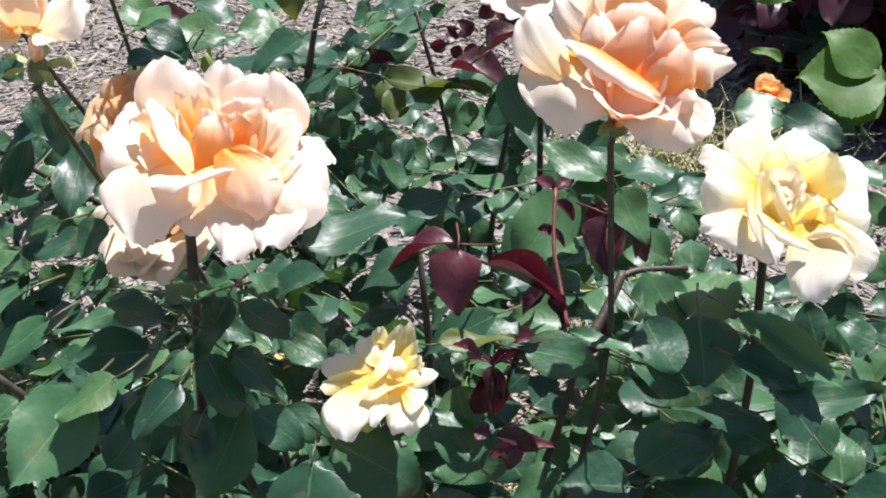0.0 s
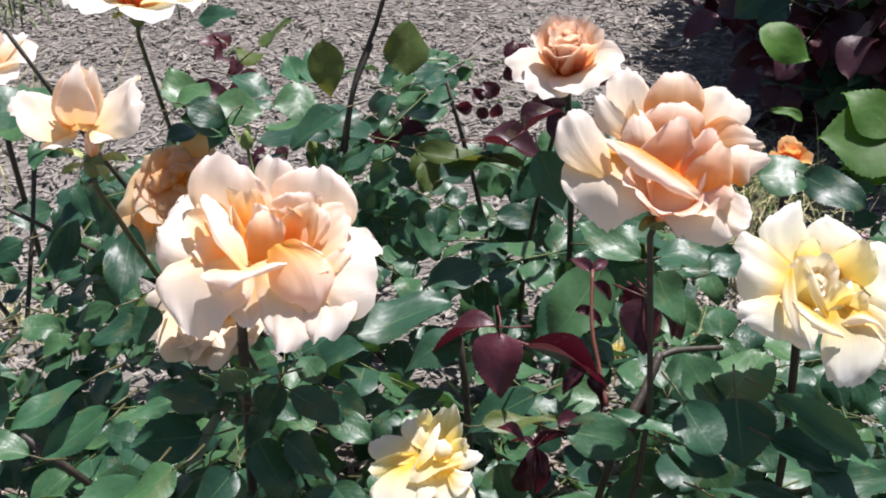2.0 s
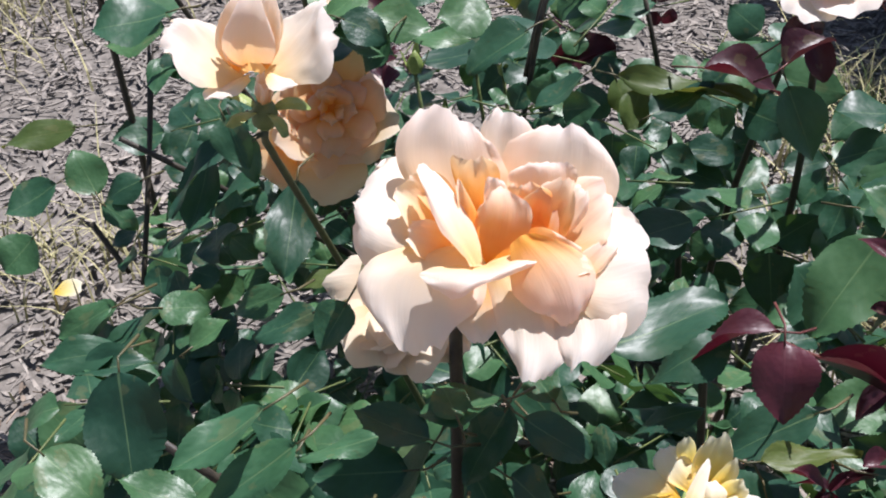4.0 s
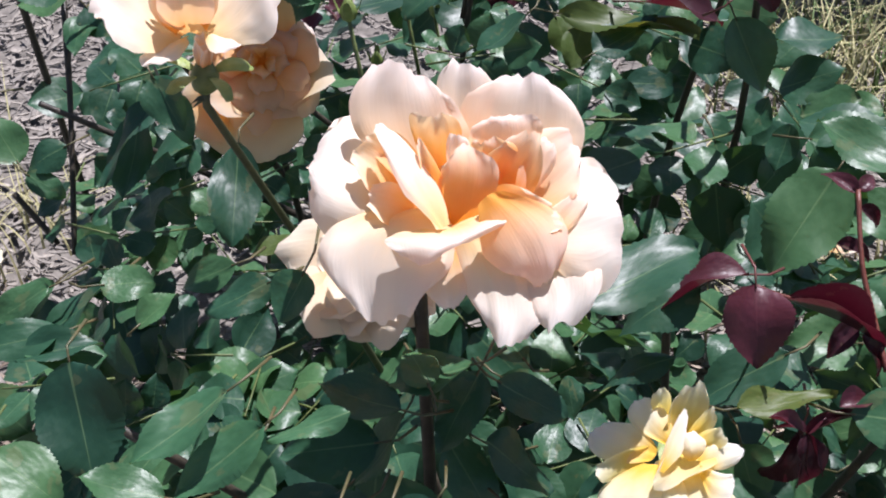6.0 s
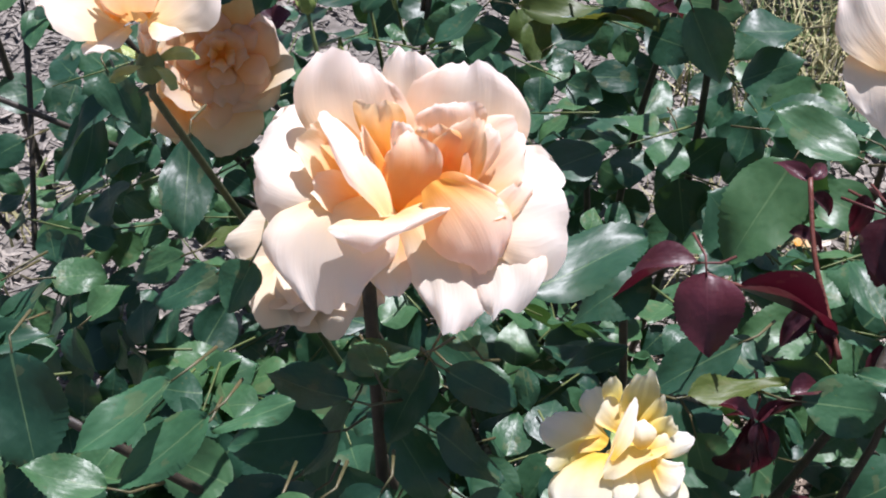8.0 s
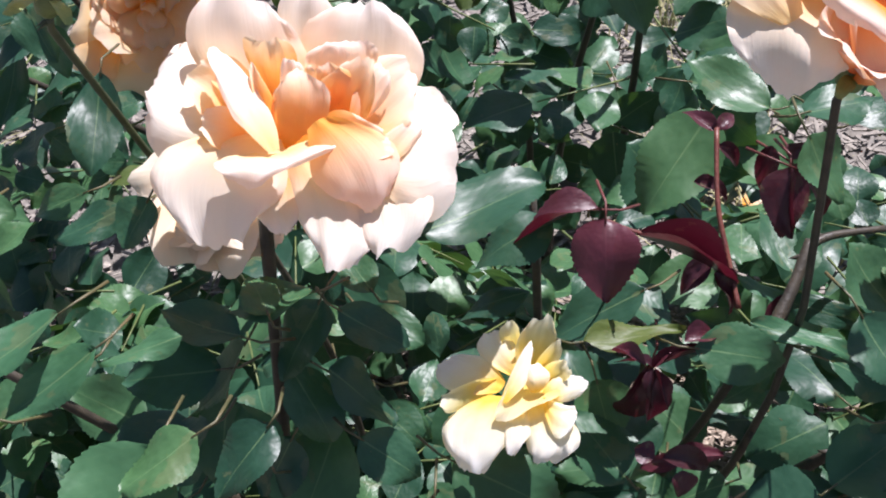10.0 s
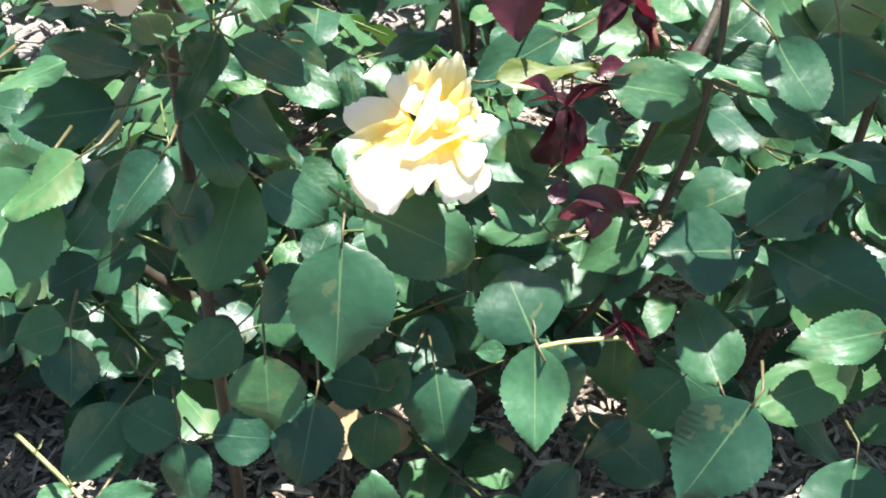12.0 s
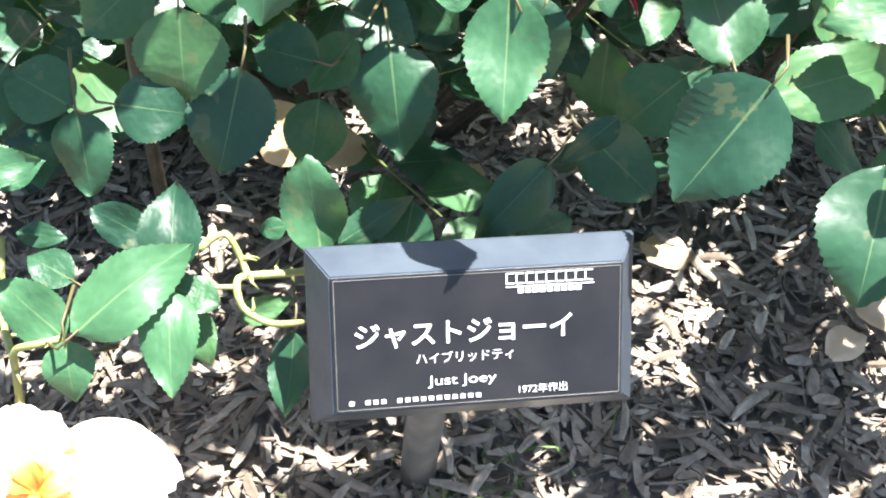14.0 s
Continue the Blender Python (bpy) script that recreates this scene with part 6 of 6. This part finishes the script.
bm = bmesh.new()
outer = [bm.verts.new((sx * W / 2, sy * H / 2, 0)) for sx, sy in ((-1, -1), (1, -1), (1, 1), (-1, 1))]
inner_ring = [bm.verts.new((sx * (W / 2 - INSET), sy * (H / 2 - INSET), RAISE)) for sx, sy in ((-1, -1), (1, -1), (1, 1), (-1, 1))]
back = [bm.verts.new((sx * W / 2, sy * H / 2, -0.003)) for sx, sy in ((-1, -1), (1, -1), (1, 1), (-1, 1))]
for k in range(4):
    q = (k + 1) % 4
    bm.faces.new((outer[k], outer[q], inner_ring[q], inner_ring[k]))
    bm.faces.new((back[k], back[q], outer[q], outer[k]))
bm.faces.new(inner_ring)
bm.faces.new(back[::-1])
bmesh.ops.bevel(bm, geom=[e for e in bm.edges], offset=0.0007, segments=2, affect="EDGES")
on_sign(bm)
part("frame", bm, SIGN_GREY, sign, "bevelled dark grey plastic frame", smooth=False)


def block_into(bm, x0, x1, y0, y1, z0, z1):
    m = Matrix.Translation(((x0 + x1) / 2, (y0 + y1) / 2, (z0 + z1) / 2)) @ Matrix.Diagonal((x1 - x0, y1 - y0, z1 - z0, 1))
    bmesh.ops.create_cube(bm, size=1, matrix=m)


bm = bmesh.new()
block_into(bm, -W / 2 + INSET + 0.0006, W / 2 - INSET - 0.0006, -H / 2 + INSET + 0.0006, H / 2 - INSET - 0.0006, RAISE - 0.001, RAISE + 0.0008)
on_sign(bm)
face_part = part("face", bm, SIGN_BLACK, sign, "glossy near-black face", smooth=False)
# Pale raised line stands in for the highlight on the chamfered face edge.
bm = bmesh.new()
fx, fy = W / 2 - INSET - 0.0016, H / 2 - INSET - 0.0016
for x0, x1, y0, y1 in ((-fx, fx, fy - 0.0003, fy), (-fx, fx, -fy, 0.0003 - fy), (-fx, 0.0003 - fx, -fy, fy), (fx - 0.0003, fx, -fy, fy)):
    block_into(bm, x0, x1, y0, y1, RAISE + 0.0007, RAISE + 0.0011)
on_sign(bm)
part("border_line", bm, POST_GREY, face_part, "thin pale grey line drawn as the highlight on the face edge", smooth=False)
bm = bmesh.new()
foot = Vector((0.07, 0.575, 0.0))
tube_into(bm, [foot, foot + Vector((0.002, 0.0, 0.06)), foot + Vector((0.006, 0.0, 0.13)), foot + Vector((0.009, -0.003, 0.2))], [0.0118, 0.0115, 0.0115, 0.0112], 18)
bmesh.ops.transform(bm, matrix=Matrix.Translation(-sign.location), verts=bm.verts)
part("post", bm, POST_GREY, sign, "round weathered grey post")


def writing(name, text, width, x, y, height=None, weight=0.0):
    """Raised white writing on the sign's face, centred at x, y in the face."""
    cu = bpy.data.curves.new(name, "FONT")
    cu.body, cu.extrude, cu.align_x, cu.align_y, cu.offset = text, 0.0, "CENTER", "CENTER", weight
    ob = new(name, cu)
    bpy.context.view_layer.update()
    me = bpy.data.meshes.new_from_object(ob.evaluated_get(bpy.context.evaluated_depsgraph_get()))
    bpy.data.objects.remove(ob)
    xs, ys = [v.co.x for v in me.vertices], [v.co.y for v in me.vertices]
    k = width / (max(xs) - min(xs))
    ky = height / (max(ys) - min(ys)) if height else k
    mid = Vector(((max(xs) + min(xs)) / 2, (max(ys) + min(ys)) / 2, 0))
    me.transform(Matrix.Translation(-sign.location) @ sign_m @ Matrix.Translation((x - 0.0105, y + 0.0028, RAISE + 0.0013)) @ Matrix.Diagonal((k, ky, 1, 1)) @ Matrix.Translation(-mid))
    me.materials.append(WHITE_INK)
    me.name = name
    ob = new(name, me)
    ob.parent = face_part
    return ob


writing("title_writing", "ジャストジョーイ", 0.107, 0.003, 0.0012, None, 0.014)
writing("class_writing", "ハイブリッドティ", 0.048, 0.003, -0.0112)
writing("latin_writing", "Just Joey", 0.034, 0.0015, -0.0236, 0.0064)
writing("year_writing", "1972年作出", 0.0245, 0.042, -0.0303)

# unread maker's line and park mark as plain bars
bm = bmesh.new()
for k in range(17):
    if k not in (1, 5):
        block_into(bm, -0.0646 + k * 0.0039, -0.0622 + k * 0.0039, -0.0301, -0.028, RAISE + 0.001, RAISE + 0.0013)
on_sign(bm)
part("maker_line", bm, WHITE_INK, face_part, smooth=False)
bm = bmesh.new()
for k in range(9):
    x0 = 0.013 + k * 0.0049
    block_into(bm, x0, x0 + 0.0041, 0.0262, 0.0268, RAISE + 0.001, RAISE + 0.0013)
    block_into(bm, x0, x0 + 0.0041, 0.0312, 0.0318, RAISE + 0.001, RAISE + 0.0013)
    block_into(bm, x0, x0 + 0.0007, 0.0268, 0.0312, RAISE + 0.001, RAISE + 0.0013)
block_into(bm, 0.013, 0.057, 0.0246, 0.0251, RAISE + 0.001, RAISE + 0.0013)
for k in range(9):
    block_into(bm, 0.019 + k * 0.0036, 0.0217 + k * 0.0036, 0.0216, 0.0239, RAISE + 0.001, RAISE + 0.0013)
on_sign(bm)
part("park_mark", bm, WHITE_INK, face_part, smooth=False)

# ---- fallen petals and leaves ----
def fallen(name, label, category, at, size, turn, mat, seed, tip=0.0):
    rng = random.Random(seed)
    me = petal_mesh(rng, size, size * 0.9, 80, 96, 25, size * 0.8, size * 0.06, 0.0, mat, 8, 8)
    me.name = name
    ob = new(name, me)
    ob.matrix_basis = pose(at[0], at[1], at[2], tip, tip * 0.6, turn)
    return tagged(ob, label, category, "fallen petals")


fallen("fallen_petal", "dried cream petal lying on the mulch", "petal", (0.345, 0.655, 0.03), 0.03, 40, FALLEN, 1)
fallen("fallen_petal", "pinkish dried petal under a leaf on mulch", "petal", (0.396, 0.676, 0.03), 0.034, 130, FALLEN, 2)
fallen("fallen_petal", "pale yellow petal on the sunlit mulch", "petal", (-0.66, 1.41, 0.03), 0.035, 20, YELLOW, 3)
fallen("fallen_petal", "yellow petal fallen behind the bush", "petal", (0.257, 1.47, 0.03), 0.04, 70, YELLOW, 4)
fallen("fallen_petal", "pale petal fallen behind the bush", "petal", (0.36, 1.42, 0.03), 0.045, 10, PALE, 5)
for k, (x, y, z) in enumerate(((-0.13, 1.2, 0.09), (-0.1, 1.23, 0.07), (-0.12, 1.18, 0.12), (-0.07, 1.25, 0.06))):
    fallen("fallen_petal", "cream petal caught on low leaves", "petal", (x, y, z), 0.036, 70 * k, CREAM, 6 + k, 20 * k - 30)
fallen("dry_leaf", "curled tan dry leaf on the mulch", "leaf", (0.26, 0.735, 0.02), 0.035, 150, DRY_LEAF, 12)
fallen("dry_leaf", "tan dry leaf caught among the stems", "leaf", (-0.03, 0.76, 0.15), 0.045, 300, DRY_LEAF, 13, 30)
fallen("dry_leaf", "pale tan dry leaf beneath the bush", "leaf", (0.03, 0.77, 0.1), 0.04, 200, DRY_LEAF, 14, -20)
fallen("dry_leaf", "grey curled dry leaf on shaded mulch", "leaf", (0.1, 0.79, 0.02), 0.03, 80, DRY_LEAF, 15)

# pale thorny shoots beside the sign
def P14(points, r, mat, thorns):
    return cane(front_bush, points, r, r * 0.8, mat, thorns, "shoot")


P14([(0.007, 0.592, 0.210), (-0.008, 0.585, 0.217), (-0.023, 0.581, 0.220), (-0.026, 0.575, 0.221), (-0.022, 0.565, 0.215), (-0.008, 0.559, 0.211), (0.006, 0.570, 0.195)], 0.0022, CANE_PALE, 3)
P14([(-0.021, 0.581, 0.220), (-0.025, 0.589, 0.225), (-0.033, 0.596, 0.236), (-0.045, 0.589, 0.231)], 0.002, CANE_PALE, 4)
P14([(-0.027, 0.574, 0.221), (-0.045, 0.571, 0.224), (-0.060, 0.569, 0.228)], 0.0013, CANE_PALE, 0)
P14([(-0.133, 0.524, 0.182), (-0.133, 0.533, 0.200), (-0.131, 0.537, 0.215), (-0.119, 0.537, 0.222), (-0.107, 0.542, 0.220)], 0.0022, CANE_PALE, 2)
P14([(-0.134, 0.538, 0.204), (-0.150, 0.572, 0.190), (-0.164, 0.628, 0.180)], 0.0022, CANE_PALE, 2)
P14([(0.197, 0.774, 0.452), (0.210, 0.793, 0.468), (0.222, 0.815, 0.486)], 0.0045, CANE, 2)
P14([(0.222, 0.813, 0.484), (0.237, 0.821, 0.485), (0.274, 0.835, 0.479)], 0.0028, CANE, 1)
P14([(0.181, 0.796, 0.447), (0.176, 0.819, 0.466), (0.170, 0.845, 0.490), (0.171, 0.883, 0.521)], 0.002, CANE_RED, 0)
P14([(0.097, 0.815, 0.501), (0.118, 0.814, 0.492), (0.148, 0.819, 0.482), (0.174, 0.819, 0.466)], 0.0014, CANE_RED, 0)
P14([(-0.199, 0.632, 0.297), (-0.163, 0.598, 0.295), (-0.146, 0.579, 0.293), (-0.130, 0.557, 0.287), (-0.127, 0.540, 0.286)], 0.0014, CANE_PALE, 2)
P14([(0.098, 0.633, 0.367), (0.121, 0.636, 0.370), (0.152, 0.640, 0.368)], 0.0016, CANE_PALE, 1)
P14([(-0.420, 1.233, 0.473), (-0.415, 1.171, 0.397), (-0.413, 1.093, 0.302)], 0.003, CANE, 2)
P14([(-0.465, 1.127, 0.344), (-0.433, 1.115, 0.297)], 0.003, CANE, 1)
P14([(-0.042, 1.222, 0.584), (-0.060, 1.193, 0.542), (-0.069, 1.180, 0.486), (-0.079, 1.166, 0.409)], 0.003, CANE, 1)
P14([(-0.005, 1.24, 0.72), (-0.034, 1.225, 0.613), (-0.059, 1.210, 0.550), (-0.074, 1.180, 0.480)], 0.0028, CANE, 1)
leaf(front_bush, (0.149, 0.646, 0.374), (0.145, 0.652, 0.384), 0.0045, "maroon")
leaf(front_bush, (0.149, 0.646, 0.374), (0.135, 0.636, 0.370), 0.0045, "maroon")
leaf(front_bush, (0.149, 0.646, 0.374), (0.161, 0.640, 0.373), 0.0045, "maroon")
leaf(front_bush, (0.149, 0.646, 0.374), (0.166, 0.636, 0.370), 0.0045, "maroon")
leaf(front_bush, (0.149, 0.646, 0.374), (0.159, 0.630, 0.365), 0.0045, "maroon")
leaf(front_bush, (0.124, 0.752, 0.441), (0.108, 0.755, 0.452), 0.006, "maroon")
leaf(front_bush, (0.124, 0.752, 0.441), (0.134, 0.757, 0.454), 0.006, "maroon")
leaf(front_bush, (0.124, 0.752, 0.441), (0.118, 0.734, 0.426), 0.006, "maroon")
leaf(front_bush, (0.124, 0.752, 0.441), (0.136, 0.734, 0.426), 0.006, "maroon")
leaf(front_bush, (0.124, 0.752, 0.441), (0.154, 0.759, 0.457), 0.006, "maroon")

# ---- single chips of bark round the sign ----
chip_meshes = []
for k in range(8):
    rng = random.Random(70 + k)
    bm = bmesh.new()
    ln, w, t, bow = rng.uniform(0.01, 0.036), rng.uniform(0.004, 0.011), rng.uniform(0.0015, 0.003), rng.uniform(-0.002, 0.002)
    tube_into(bm, [(-ln / 2, 0, 0), (-ln / 6, bow, 0.001), (ln / 5, bow, 0.001), (ln / 2, 0, 0)], [w * 0.3, w * 0.5, w * 0.45, w * 0.2], 5)
    bmesh.ops.transform(bm, matrix=Matrix.Diagonal((1, 1, 2 * t / w, 1)), verts=bm.verts)
    me = bpy.data.meshes.new("bark_chip")
    bm.to_mesh(me)
    bm.free()
    me.materials.append(CHIP)
    chip_meshes.append(me)
rng = random.Random(80)
for k in range(300):
    chip = new("bark_chip", rng.choice(chip_meshes))
    chip.parent = ground
    chip.matrix_basis = pose(rng.uniform(-0.12, 0.48), rng.uniform(0.44, 0.78), rng.uniform(0.012, 0.024), rng.uniform(-14, 14), rng.uniform(-14, 14), rng.uniform(0, 360))
